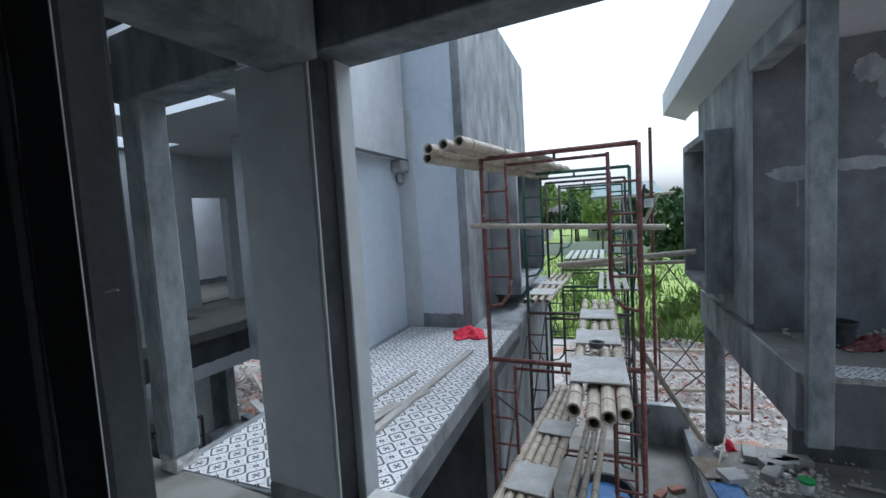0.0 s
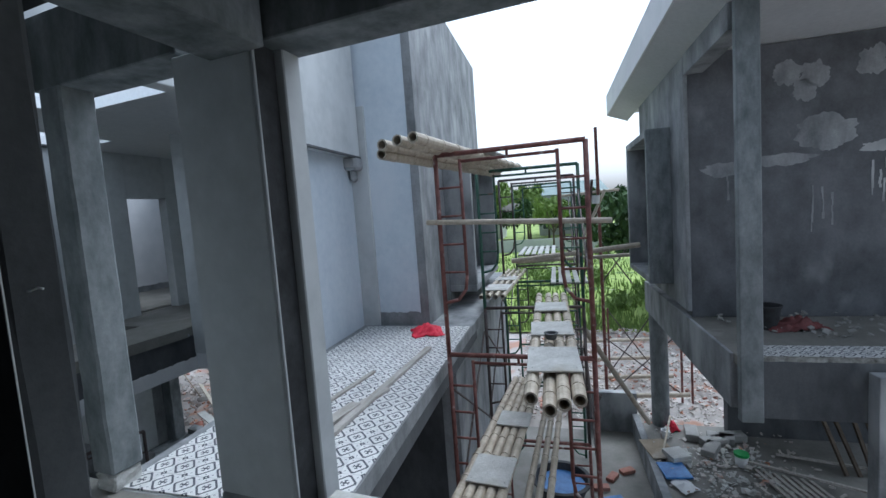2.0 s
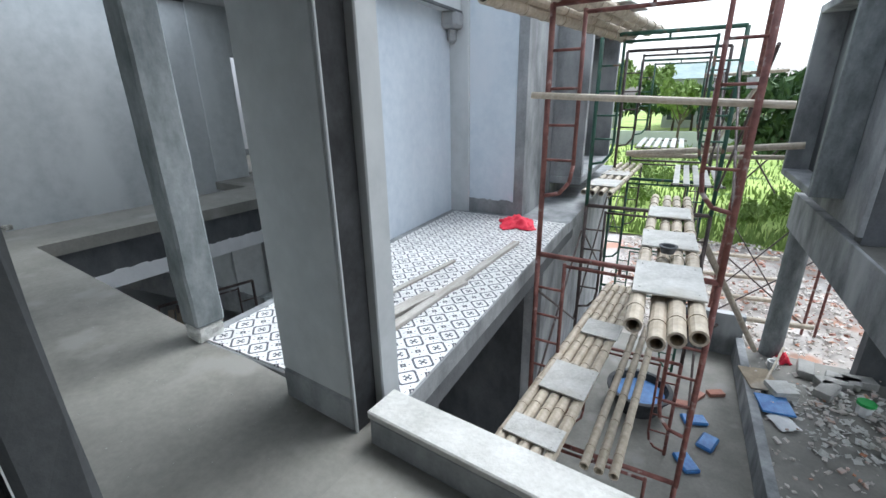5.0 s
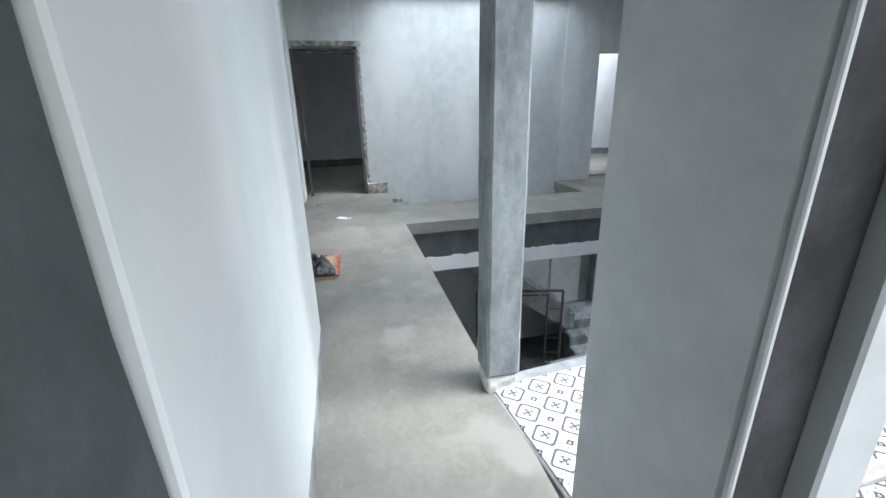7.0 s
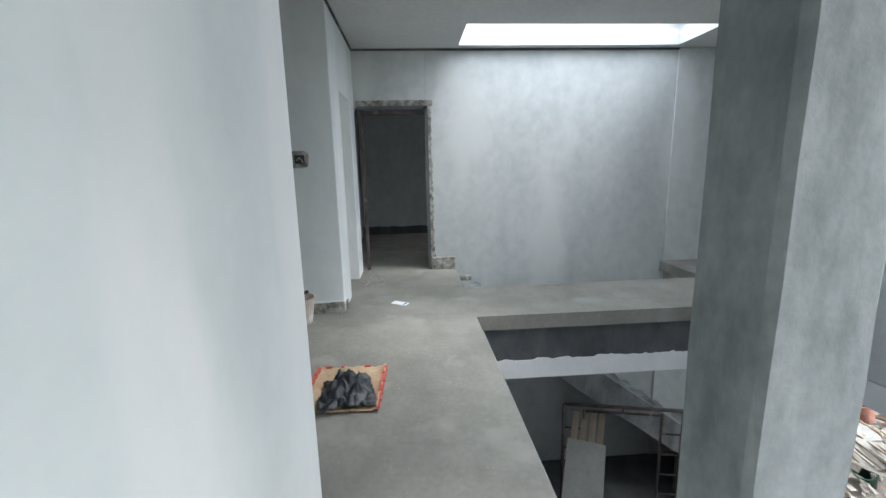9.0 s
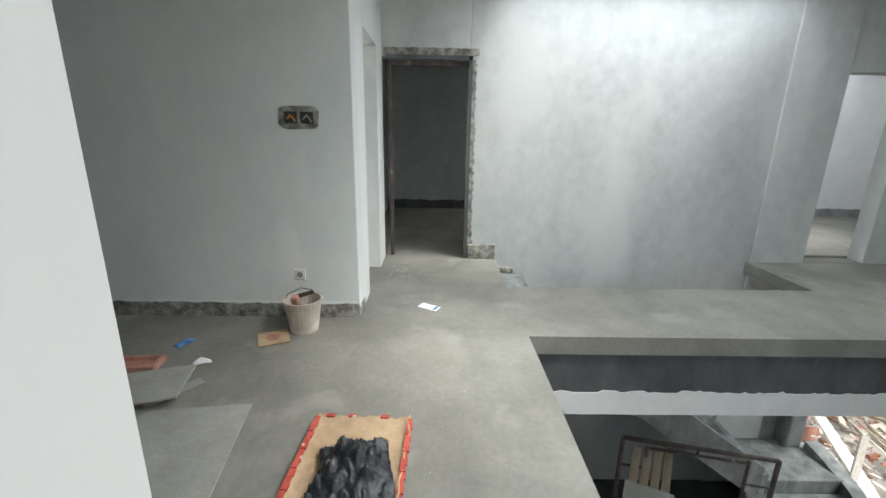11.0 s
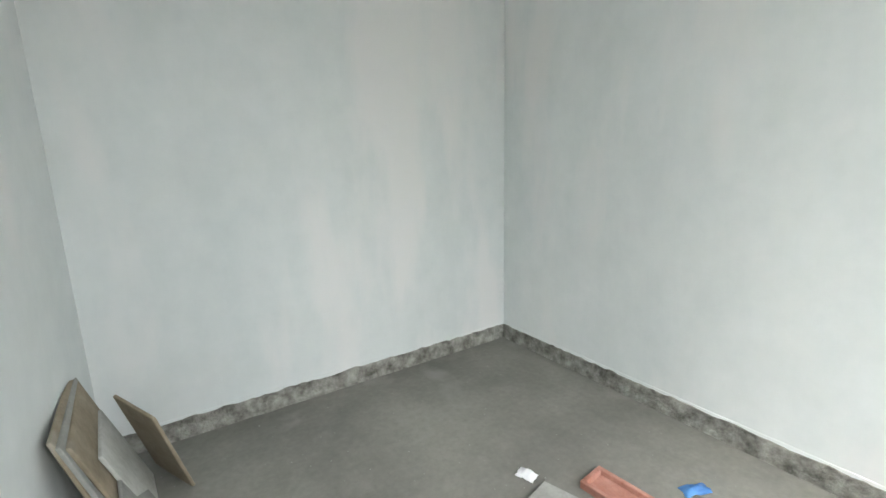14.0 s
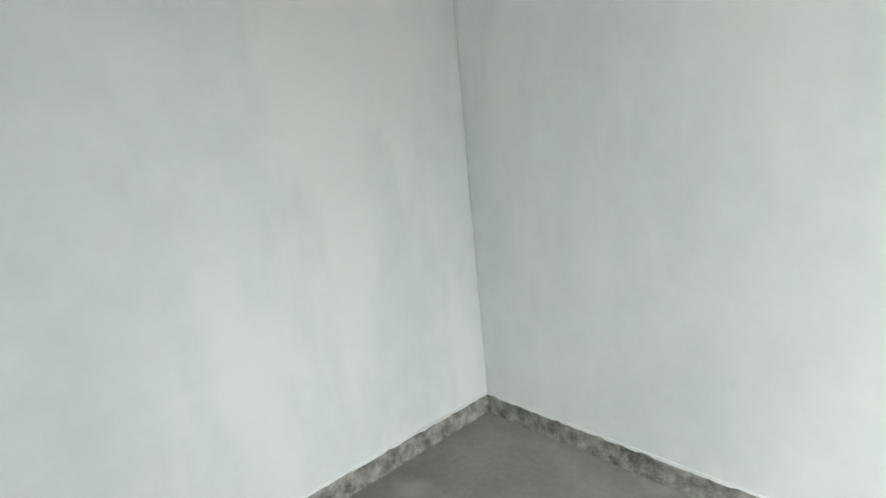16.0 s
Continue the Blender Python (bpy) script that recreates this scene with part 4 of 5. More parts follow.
def pot(name, at, r, h, material, label, category, thick=0.015, rim=True, top=1.0, base=0.72, parent=None):
    """An open vessel turned from a profile."""
    prof = [(0, 0), (r * base, 0), (r * top, h), (r * top * 1.07 if rim else r * top, h), (r * top * 1.07 if rim else r * top, h * 0.93), (r * top - thick, h * 0.93), (r * base - thick, thick), (0, thick)]
    if rim:
        prof = [(0, 0), (r * base, 0), (r * top * 0.985, h * 0.93), (r * top * 1.07, h * 0.93), (r * top * 1.07, h), (r * top - thick, h), (r * base - thick, thick), (0, thick)]
    bm = bmesh.new()
    n = 28
    rings = [[bm.verts.new((q * math.cos(2 * math.pi * i / n), q * math.sin(2 * math.pi * i / n), z)) for i in range(n)] if q else [bm.verts.new((0, 0, z))] for q, z in prof]
    for a, b in zip(rings, rings[1:]):
        for i in range(n):
            j = (i + 1) % n
            if len(a) == 1:
                bm.faces.new((a[0], b[i], b[j]))
            elif len(b) == 1:
                bm.faces.new((a[i], a[j], b[0]))
            else:
                bm.faces.new((a[i], a[j], b[j], b[i]))
    ob = part(name, bm, material, parent, label)
    if parent is None:
        ob.matrix_world = at
        tagged(ob, category=category)
    return ob


for x, y, z, r, mt, lab, tip in ((-7.29, 6.38, -3.1, 0.2, BLACK, "large dark bucket standing by the rubble heap", 0), (-7.75, 6.95, -3.0, 0.15, BUCKET, "dusty pale pot lying by the rubble heap", 70), (-7.6, 7.15, -3.0, 0.15, TERRA, "pinkish clay pot lying by the rubble heap", 60),
                              (-8.23, 7.0, -2.9, 0.17, BUCKET, "cement-grey pot lying on the rubble", 55), (-9.6, 6.75, -2.85, 0.16, TERRA, "red clay pot tipped on the rubble", 40), (-8.76, 7.38, -2.75, 0.16, TERRA, "red clay pot on the rubble heap", 30),
                              (-10.7, 8.2, -2.8, 0.2, TERRA, "red clay pot further off on the rubble", 60), (-9.1, 8.5, -2.75, 0.2, TERRA, "red clay pot on the far side of the rubble", 20), (-8.1, 7.45, -3.0, 0.16, GREEN, "grey-green pot on the rubble", 15)):
    pot("clay_pot", pose(x, y, z, tip, 12, x * 50), r * 0.78, r * 1.25, mt, lab, "pot")
plank("timber_plank", (-10.0, 7.13, -2.62), (-8.45, 6.55, -2.75), 0.16, 0.03, PLY, "long pale plank lying on the rubble", "plank", 0, "scrap planks")
plank("timber_plank", (-8.72, 6.51, -2.85), (-8.95, 6.75, -2.2), 0.1, 0.03, WOOD, "pale board standing up in the rubble", "plank", 40, "scrap planks")
for i in range(12):
    plank("timber_plank", (-9.8 + 0.05 * i, 7.45 + 0.06 * i, -2.62 + 0.03 * (i % 3)), (-8.1 + 0.03 * i, 7.1 + 0.09 * i, -2.66 + 0.03 * (i % 2)), 0.026, 0.022, BROWNW if i % 3 else WOOD, "brown stick in a bundle on the rubble", "stick", 0, "bundle of sticks")
cloth("plastic_sheet", pose(-8.05, 6.42, -2.95, 0, 0, 20), (0.9, 0.5), 0.3, PAPER, "crumpled whitish plastic sheet by the stairs", "sheet", 64, 26)
lb = part("cement_board", box(bmesh.new(), -0.2, 0.2, -0.015, 0.015, 0, 0.42, None, 0.004), PANEL, None, "grey cement panel standing at the foot of the stairs")
lb.matrix_world = pose(-7.28, 5.94, -3.1, -6, 0, 97)
tagged(lb, category="board")
# Yard between the houses
slab("wall_yard", (1.45, 2.4, 6.75, 6.9, -3.1, -2.3), CEMENT, "low grey cement yard wall", m=YARD)
slab("wall_yard_side", (2.3, 2.42, 1.0, 6.75, -3.1, -2.7), CEMENT, "low grey cement kerb wall beside the platform", m=YARD)
slab("floor_yard", (-0.15, 2.3, 0.0, 6.75, -3.12, -3.08), FLOOR, "littered cement floor of the yard", "floor", YARD)
pot("mixing_tub", YARD @ pose(0.95, 4.6, -3.08), 0.42, 0.34, BLACK, "wide black rubber tub with water on the yard floor", "tub", 0.03)
bm = bmesh.new()
bmesh.ops.create_circle(bm, cap_ends=True, radius=0.36, segments=28)
ob = part("tub_water", bm, BLUE, None, "blue-grey water in the black tub")
ob.matrix_world = YARD @ pose(0.95, 4.6, -2.84)
tagged(ob, category="water")
pot("small_bucket", YARD @ pose(0.98, 1.72, 0.312), 0.055, 0.05, DARKC_SHADE, "small grey pot on the walkway", "pot")
for u, v, a in ((1.7, 4.6, 20), (1.85, 4.2, 70), (1.6, 3.7, 120)):
    ob = part("blue_sheet", box(bmesh.new(), -0.16, 0.16, -0.1, 0.1, 0, 0.06, None, 0.02), BLUE, None, "folded blue plastic lying in the yard")
    ob.matrix_world = YARD @ pose(u, v, -3.08, 0, 0, a)
    tagged(ob, category="plastic")
for u, v, a in ((1.55, 4.9, 10), (1.75, 5.2, 60), (2.0, 5.4, 30)):
    ob = part("red_brick", box(bmesh.new(), -0.12, 0.12, -0.06, 0.06, 0, 0.06, None, 0.006), TERRA, None, "red clay brick on the yard floor")
    ob.matrix_world = YARD @ pose(u, v, -3.08, 0, 0, a)
    tagged(ob, category="brick", group="bricks in the yard")
for u, v, a in ((3.42, 5.85, 20), (3.56, 5.98, -15), (3.3, 5.6, 60), (3.15, 6.1, 80), (3.75, 6.05, 10)):
    ob = part("grey_block", box(bmesh.new(), -0.2, 0.2, -0.1, 0.1, 0, 0.12, None, 0.008), PANEL, None, "grey cement block on the platform")
    ob.matrix_world = YARD @ pose(u, v, -2.75, 0, 0, a)
    tagged(ob, category="block", group="blocks on the platform")
for i in range(3):
    ob = part("floor_tile", box(bmesh.new(), -0.15, 0.15, -0.15, 0.15, 0, 0.05, None, 0.003), PLY, None, "pale floor tiles stacked on the platform edge")
    ob.matrix_world = YARD @ pose(2.72, 5.28, -2.75 + 0.051 * i, 0, 0, 12 + 5 * i)
    tagged(ob, category="tile", group="stacked tiles")
ob = part("scrap_sheet", box(bmesh.new(), -0.2, 0.2, -0.28, 0.28, 0, 0.02, None, 0.004), BROWNW, None, "brown board lying on the platform edge")
ob.matrix_world = YARD @ pose(2.5, 5.5, -2.69, 0, 0, 12)
tagged(ob, category="board")
ob = part("blue_sheet", box(bmesh.new(), -0.19, 0.19, -0.2, 0.2, 0, 0.03, None, 0.006), BLUE, None, "blue tile box on the platform edge")
ob.matrix_world = YARD @ pose(2.6, 4.92, -2.7, 0, 0, 8)
tagged(ob, category="box")
cloth("white_bag", YARD @ pose(2.66, 4.6, -2.72, 0, 0, 30), (0.26, 0.3), 0.06, PAPER, "crumpled white bag on the platform", "bag", 62, 14)
pail_g = thing("small_bucket", "small white pot with a green lid on the platform", "pot", YARD @ pose(3.62, 5.3, -2.75))
pot("body", None, 0.09, 0.16, WHITE, "", "", 0.008, True, 1.0, 0.85, pail_g)
part("lid", rod(bmesh.new(), (0, 0, 0.16), (0, 0, 0.2), 0.1, 20), GREENLID, pail_g, "bright green lid")
plank("broom_stick", YARD @ Vector((2.55, 5.4, -2.68)), YARD @ Vector((2.85, 6.2, -2.45)), 0.03, 0.03, BAMBOO, "pale stick lying over tiles on the platform", "stick")
cloth("red_cloth", YARD @ pose(2.9, 6.3, -2.75, 0, 0, 25), (0.2, 0.2), 0.2, RED, "small red cloth by the round column", "cloth", 63, 12)
pot("small_bucket", YARD @ pose(2.72, 6.0, -2.75), 0.07, 0.14, WHITE, "small white pot by the round column", "pot")
for i in range(7):
    plank("timber_plank", YARD @ Vector((3.75 + i * 0.1, 5.15 - 0.03 * i, -2.72)), YARD @ Vector((4.0 + i * 0.09, 4.0, -2.7)), 0.05, 0.03, WOOD, "grey slat lying on the platform", "slat", 0, "slats on the platform")
for a, b in (((3.6, 5.3, -2.66), (5.0, 4.6, -2.63)), ((4.2, 5.6, -2.7), (5.2, 5.3, -2.66))):
    plank("timber_plank", YARD @ Vector(a), YARD @ Vector(b), 0.04, 0.03, WOOD, "pale stick lying across slats on the platform", "stick")
for i in range(4):
    plank("timber_plank", YARD @ Vector((4.9 + 0.16 * i, 5.2, -2.74)), YARD @ Vector((4.7 + 0.22 * i, 5.9, -1.5 - 0.2 * (i % 2))), 0.05, 0.04, BARK, "dark timber leaning under the terrace", "timber", 0, "timbers under the terrace")
# Scaffold behind the round column
for u, v in ((3.25, 9.4), (3.55, 8.2), (3.75, 8.2), (2.2, 9.4)):
    brace((u, v, -3.1), (u, v, -1.25), 0.024, RUST, "steel_pole", "rusty scaffold post in the yard", "pole")
for a, b in (((2.2, 9.4, -1.3), (3.3, 9.4, -2.9)), ((2.2, 9.4, -2.9), (3.3, 9.4, -1.3)), ((2.0, 8.0, -1.6), (3.55, 8.2, -2.9)), ((2.0, 8.0, -2.9), (3.55, 8.2, -1.5)), ((2.0, 8.0, 0.5), (2.6, 8.1, -0.4)), ((2.0, 8.0, -0.3), (2.6, 8.1, 0.5))):
    brace(a, b, 0.014, STEEL, "cross_brace", "thin steel cross brace in the yard", "brace")
for v, z in ((8.9, -2.9), (9.8, -2.75), (7.6, -2.8), (11.2, -2.7)):
    brace((0.9, v, z), (3.6, v + 0.25, z + 0.04), 0.05, BAMBOO, "bamboo_rail", "bamboo pole lying over the yard", "bamboo pole", 0.03)
# On the terrace opposite
pot("black_bucket", YARD @ pose(3.24, 3.5, -0.1), 0.13, 0.26, BLACK, "black bucket on the terrace opposite", "bucket")
cloth("red_tarpaulin", YARD @ pose(3.5, 3.5, -0.1, 0, 0, 10), (0.55, 0.3), 0.14, DULLRED, "crumpled dull red sheet on the terrace opposite", "sheet", 9)
bm = bmesh.new()
for cu, cz, r, sx in ((4.03, 2.01, 0.2, 1.4), (3.92, 2.66, 0.14, 1.0), (3.82, 2.5, 0.13, 0.9), (3.66, 2.7, 0.13, 1.1), (4.45, 2.72, 0.16, 0.9), (3.03, 1.68, 0.085, 3.0), (3.62, 1.74, 0.07, 4.2), (4.5, 1.8, 0.06, 2.6)):
    vs = [bm.verts.new((cu + sx * r * (1 + 0.35 * noise.noise((math.cos(a) * 1.6, math.sin(a) * 1.6, cu * 3)) + 0.16 * noise.noise((math.cos(a) * 6, math.sin(a) * 6, cu))) * math.cos(a), 3.996, cz + r * (1 + 0.4 * noise.noise((math.cos(a) * 2, math.sin(a) * 2, cu * 5)) + 0.18 * noise.noise((math.cos(a) * 6, math.sin(a) * 6, cu))) * math.sin(a))) for a in [i * math.pi / 36 for i in range(72)]]
    bm.faces.new(vs)
structure("trim_plaster_patches", bm, CEMENT, "pale cement repair patches on the dark wall", "trim", YARD)
bm = bmesh.new()
rnd = random.Random(77)
for _ in range(16):
    u, z, ln = rnd.uniform(2.85, 5.0), rnd.uniform(1.3, 1.75), rnd.uniform(0.15, 0.6)
    for k in range(5):
        w = 0.006 + 0.008 * rnd.random()
        box(bm, u - w, u + w, 3.993, 4.0, z - ln * (k + 1) / 5, z - ln * k / 5)
        u += rnd.uniform(-0.008, 0.008)
structure("trim_plaster_bar", bm, CEMENT, "pale cement runs down the dark wall", "trim", YARD)
pail = thing("paint_pail", "white pail hanging from a bamboo rail", "pail", YARD @ pose(1.9, 7.9, 1.38))
pot("body", None, 0.09, 0.18, WHITE, "", "", 0.008, True, 1.0, 0.85, pail)
part("handle", bent(bmesh.new(), [(-0.09, 0, 0.17), (-0.05, 0, 0.27), (0.05, 0, 0.27), (0.09, 0, 0.17)], 0.005), STEEL, pail)


def leaves(bm, centre, radius, count, leaf, rnd, squash=0.8):
    for _ in range(count):
        d = Vector((rnd.gauss(0, 1), rnd.gauss(0, 1), rnd.gauss(0, 1))).normalized()
        c = Vector(centre) + Vector((d.x, d.y, d.z * squash)) * radius * rnd.uniform(0.45, 1.05)
        e = Euler((rnd.uniform(0, 6.3), rnd.uniform(0, 6.3), rnd.uniform(0, 6.3))).to_matrix()
        s = leaf * rnd.uniform(0.6, 1.3)
        bm.faces.new([bm.verts.new(c + e @ Vector(q)) for q in ((-s, 0, 0), (0, -s * 0.45, s * 0.1), (s, 0, 0), (0, s * 0.45, s * 0.1))])


def tree(label, height, spread, leaf, seed, material, count=1300):
    rnd = random.Random(seed)
    t = thing("tree", label, "tree", None, "trees beyond the field")
    bm = rod(bmesh.new(), (0, 0, 0), (0.1, 0.05, height * 0.55), 0.16, 9, 0.09)
    ends = []
    for i in range(7):
        a, b = i * 2.4, rnd.uniform(0.35, 0.55) * height
        e = Vector((math.cos(a) * spread * rnd.uniform(0.4, 0.75), math.sin(a) * spread * rnd.uniform(0.4, 0.75), rnd.uniform(0.55, 0.92) * height))
        rod(bm, (0.05, 0.02, b), e, 0.06, 6, 0.02)
        ends.append(e)
    part("trunk", bm, BARK, t)
    bm = bmesh.new()
    for e in ends + [Vector((0, 0, height * 0.85))]:
        for _ in range(3):
            c = e + Vector((rnd.uniform(-1, 1), rnd.uniform(-1, 1), rnd.uniform(-0.6, 0.6))) * spread * 0.3
            leaves(bm, c, spread * rnd.uniform(0.2, 0.36), count // 24, leaf, rnd)
    part("crown", bm, material, t)
    return t


rnd = random.Random(21)
kinds = [tree("dark green leafy tree at the field's edge", 6.5, 2.8, 0.34, 1, LEAF), tree("broad green tree at the field's edge", 5.0, 3.2, 0.36, 2, LEAF), tree("light green tall tree at the field's edge", 8.0, 2.4, 0.34, 3, LEAFL)]
for i in range(34):
    m = YARD @ pose(-26 + i * 1.9 + rnd.uniform(-1.0, 1.0), rnd.uniform(44, 62), -3.1, 0, 0, rnd.uniform(0, 360))
    if i < 3:
        kinds[i].matrix_world = m
    else:
        copy_thing(kinds[rnd.randrange(3)], m)
bush = tree("dense dark green bush behind the house opposite", 4.6, 2.2, 0.2, 5, LEAF, 3600)
bush.matrix_world = YARD @ pose(4.6, 15.5, -3.1)
copy_thing(bush, YARD @ pose(6.8, 14.5, -3.1, 0, 0, 90))
copy_thing(bush, YARD @ pose(5.6, 19.0, -3.1, 0, 0, 200))
copy_thing(kinds[2], YARD @ pose(0.8, 34, -3.1, 0, 0, 50) @ Matrix.Diagonal((0.7, 0.7, 0.7, 1)))
# Tufts and shrubs of the field
bm_v, bm_f = [], []
for _ in range(7000):
    v = 13.6 + 40 * rnd.random() ** 1.8
    u = rnd.uniform(-4 - v * 0.15, 4 + v * 0.25)
    h = rnd.uniform(0.15, 0.5)
    a = rnd.uniform(0, 6.3)
    k = len(bm_v)
    for du, dz, w in ((-0.05, 0, 1), (0.05, 0, 1), (rnd.uniform(-0.15, 0.15), h, 0)):
        bm_v.append(tuple(YARD @ Vector((u + du * math.cos(a), v + du * math.sin(a), -3.08 + dz))))
    bm_f.append((k, k + 1, k + 2))
me = bpy.data.meshes.new("grass_tufts")
me.from_pydata(bm_v, [], bm_f)
me.materials.append(LEAFL)
tagged(new("grass_tufts", me), "tall green grass tufts over the field", "grass", kind="stuff")
for i in range(16):
    v = rnd.uniform(15, 40)
    bm = bmesh.new()
    for k in range(4):
        leaves(bm, (rnd.uniform(-0.4, 0.4), rnd.uniform(-0.4, 0.4), rnd.uniform(0.2, 0.6)), 0.45, 60, 0.14, rnd)
    ob = part("shrub", bm, LEAFL, None, "low light green shrub in the grass field")
    ob.matrix_world = YARD @ pose(rnd.uniform(-3, 3 + v * 0.1), v, -3.05)
    tagged(ob, category="shrub", group="shrubs in the field")


def far_house(u, v, w, d, h, label, roof):
    hs = thing("house", label, "house", YARD @ pose(u, v, -3.1))
    part("wall", box(bmesh.new(), 0, w, 0, d, 0, h), FARWALL, hs)
    bm = bmesh.new()
    vs = [bm.verts.new(p) for p in ((-0.4, -0.4, h), (w + 0.4, -0.4, h), (w + 0.4, d + 0.4, h), (-0.4, d + 0.4, h), (0.6, d / 2, h + roof), (w - 0.6, d / 2, h + roof))]
    for q in ((0, 1, 5, 4), (2, 3, 4, 5), (1, 2, 5), (3, 0, 4), (3, 2, 1, 0)):
        bm.faces.new([vs[i] for i in q])
    part("roof", bm, FARROOF, hs)
    for z in (1.0, 3.8):
        if z + 1.4 < h:
            for k in range(int(w / 2)):
                wn_ = part("window", box(bmesh.new(), 0.5 + k * 2, 1.6 + k * 2, -0.06, 0.02, z, z + 1.3), WHITE, hs)
                part("pane", box(bmesh.new(), 0.58 + k * 2, 1.52 + k * 2, -0.08, -0.062, z + 0.08, z + 1.22), GLASSY, wn_)
    return hs


far_house(-1.5, 66, 10, 7, 6.2, "pale two-storey house with a green roof beyond the trees", 2.0)
far_house(10, 60, 8, 6, 3.4, "low pale house with a green roof beyond the trees", 1.6)
far_house(-16, 64, 9, 6, 3.4, "low pale house beyond the field", 1.6)
bm = box(bmesh.new(), -30, 30, 0, 0.25, 0, 1.3)
fw = part("boundary_wall", bm, FARWALL, None, "low pale boundary wall at the field's end")
fw.matrix_world = YARD @ pose(0, 42, -3.1)
tagged(fw, category="wall", kind="structure")

# ---------------------------------------------------------------- side room and corridor, small things
def lean_board(name, at, w, h, t, material, label, category, group=""):
    ob = part(name, box(bmesh.new(), -w / 2, w / 2, -t, 0, 0, h, None, 0.003), material, None, label)
    ob.matrix_world = at
    return tagged(ob, category=category, group=group)


for i, (w, h, y, mt) in enumerate(((0.6, 0.6, -1.6, BROWNW), (0.6, 0.58, -1.6, PANEL), (0.56, 0.56, -1.61, BROWNW), (0.4, 0.42, -1.66, PLY), (0.34, 0.3, -1.47, PANEL))):
    lean_board("leaning_panel", pose(-5.06 - 0.022 * i, y, 0.0, 15 + 1.5 * i, 0, 92 + i), w, h, 0.014, mt, "brown-grey panel leaning in a row against the wall", "panel", "leaning panels")
lean_board("leaning_panel", pose(-5.2, -1.8, 0.0, 17, 5, 118), 0.3, 0.46, 0.014, BROWNW, "brown wood-grained board leaning askew by other panels", "panel")


def flat_panel(x, y, z, w, d, turn, t, label, tilt=0.0, tip=0.0, material=None):
    bm = box(bmesh.new(), -w / 2, w / 2, -d / 2, d / 2, 0, t, None, 0.003)
    ob = part("cement_board", bm, material or PANEL, None, label)
    ob.matrix_world = pose(x, y, z, tilt, tip, turn)
    return tagged(ob, category="board", group="boards on the floor")


for i, (x, y, w, d, a) in enumerate(((-5.09, -0.75, 0.44, 0.74, 1), (-5.42, -0.72, 0.36, 0.64, -12), (-5.32, -0.73, 0.36, 0.66, -6), (-5.2, -0.76, 0.38, 0.7, 3))):
    flat_panel(x, y, 0.001 + 0.026 * i, w, d, a, 0.025, "dusty grey cement panel in a low stack")
flat_panel(-6.45, -0.38, 0.03, 0.36, 0.68, 14, 0.014, "dusty grey cement panel propped on bits", 2, -3)
flat_panel(-6.02, 0.15, 0.001, 0.68, 0.52, 8, 0.006, "thin dusty panel lying flat on the floor")
flat_panel(-6.48, -0.1, 0.003, 0.08, 0.3, 50, 0.008, "narrow offcut under the panel's corner")
flat_panel(-6.35, -0.6, 0.0, 0.08, 0.1, 10, 0.03, "mortar lump under the propped panel", material=PLY)
flat_panel(-6.5, -0.15, 0.0, 0.08, 0.1, 40, 0.03, "mortar lump under the propped panel", material=PLY)
vent = thing("vent_block", "orange-red clay vent block lying on the floor", "vent block", pose(-6.74, -0.5, 0, 0, 0, 95))
for q in ((-0.16, 0.16, -0.075, -0.055, 0, 0.04), (-0.16, 0.16, 0.055, 0.075, 0, 0.04), (-0.16, -0.135, -0.055, 0.055, 0, 0.04), (0.135, 0.16, -0.055, 0.055, 0, 0.04)):
    part("rim", box(bmesh.new(), *q, None, 0.004), TERRA, vent)
part("web", box(bmesh.new(), -0.135, 0.135, -0.055, 0.055, 0.0, 0.012), TERRA, vent)
bk = thing("cement_bucket", "dirty beige bucket with tools and dried cement", "bucket", pose(-7.27, 0.37, 0))
pot("body", None, 0.13, 0.24, BUCKET, "", "", 0.006, True, 1.0, 0.74, bk)
part("handle", bent(bmesh.new(), [(-0.12, 0.06, 0.2), (-0.15, 0.02, 0.25), (-0.13, -0.05, 0.27), (-0.05, -0.12, 0.25), (0.04, -0.13, 0.22)], 0.004), STEEL, bk)
part("tool", box(bmesh.new(), -0.02, 0.03, -0.02, 0.03, 0.05, 0.29, pose(0, 0, 0, 8, 12, 0), 0.008), TERRA, bk, "rusty red trowel grip")
part("blade", box(bmesh.new(), 0.0, 0.01, 0.02, 0.17, 0.24, 0.27, pose(0, 0, 0, 18, 0, 0), 0.002), STEEL, bk)
pt = thing("clay_tile", "square pinkish clay tile with a round mark", "tile", pose(-7.12, 0.2, 0, 0, 0, 25))
part("body", box(bmesh.new(), -0.1, 0.1, -0.1, 0.1, 0, 0.012, None, 0.003), CARD, pt)
part("mark", rod(bmesh.new(), (0, 0, 0.012), (0, 0, 0.015), 0.045, 20), TERRA, pt)
cloth("black_bag", pose(-5.74, -0.82, 0, 0, 0, 40), (0.18, 0.22), 0.13, BAG, "small crumpled black plastic bag on the floor", "bag", 14)
scatter("mortar_crumbs", 60, (-6.2, -5.8, -0.75, -0.5), 0.01, BAND, "dark mortar crumbs on the floor", "debris", 31, None, 0.6, 0.0, 0.005)
scatter("floor_grit", 420, (-7.4, -4.9, -2.0, 1.9), 0.004, PANEL, "fine grit over the floor", "debris", 32, None, 0.6, 0.0, 0.0)
scatter("corridor_grit", 220, (-7.4, -2.2, 1.15, 1.85), 0.004, PANEL, "fine grit over the corridor floor", "debris", 33, None, 0.6, 0.0, 0.0)
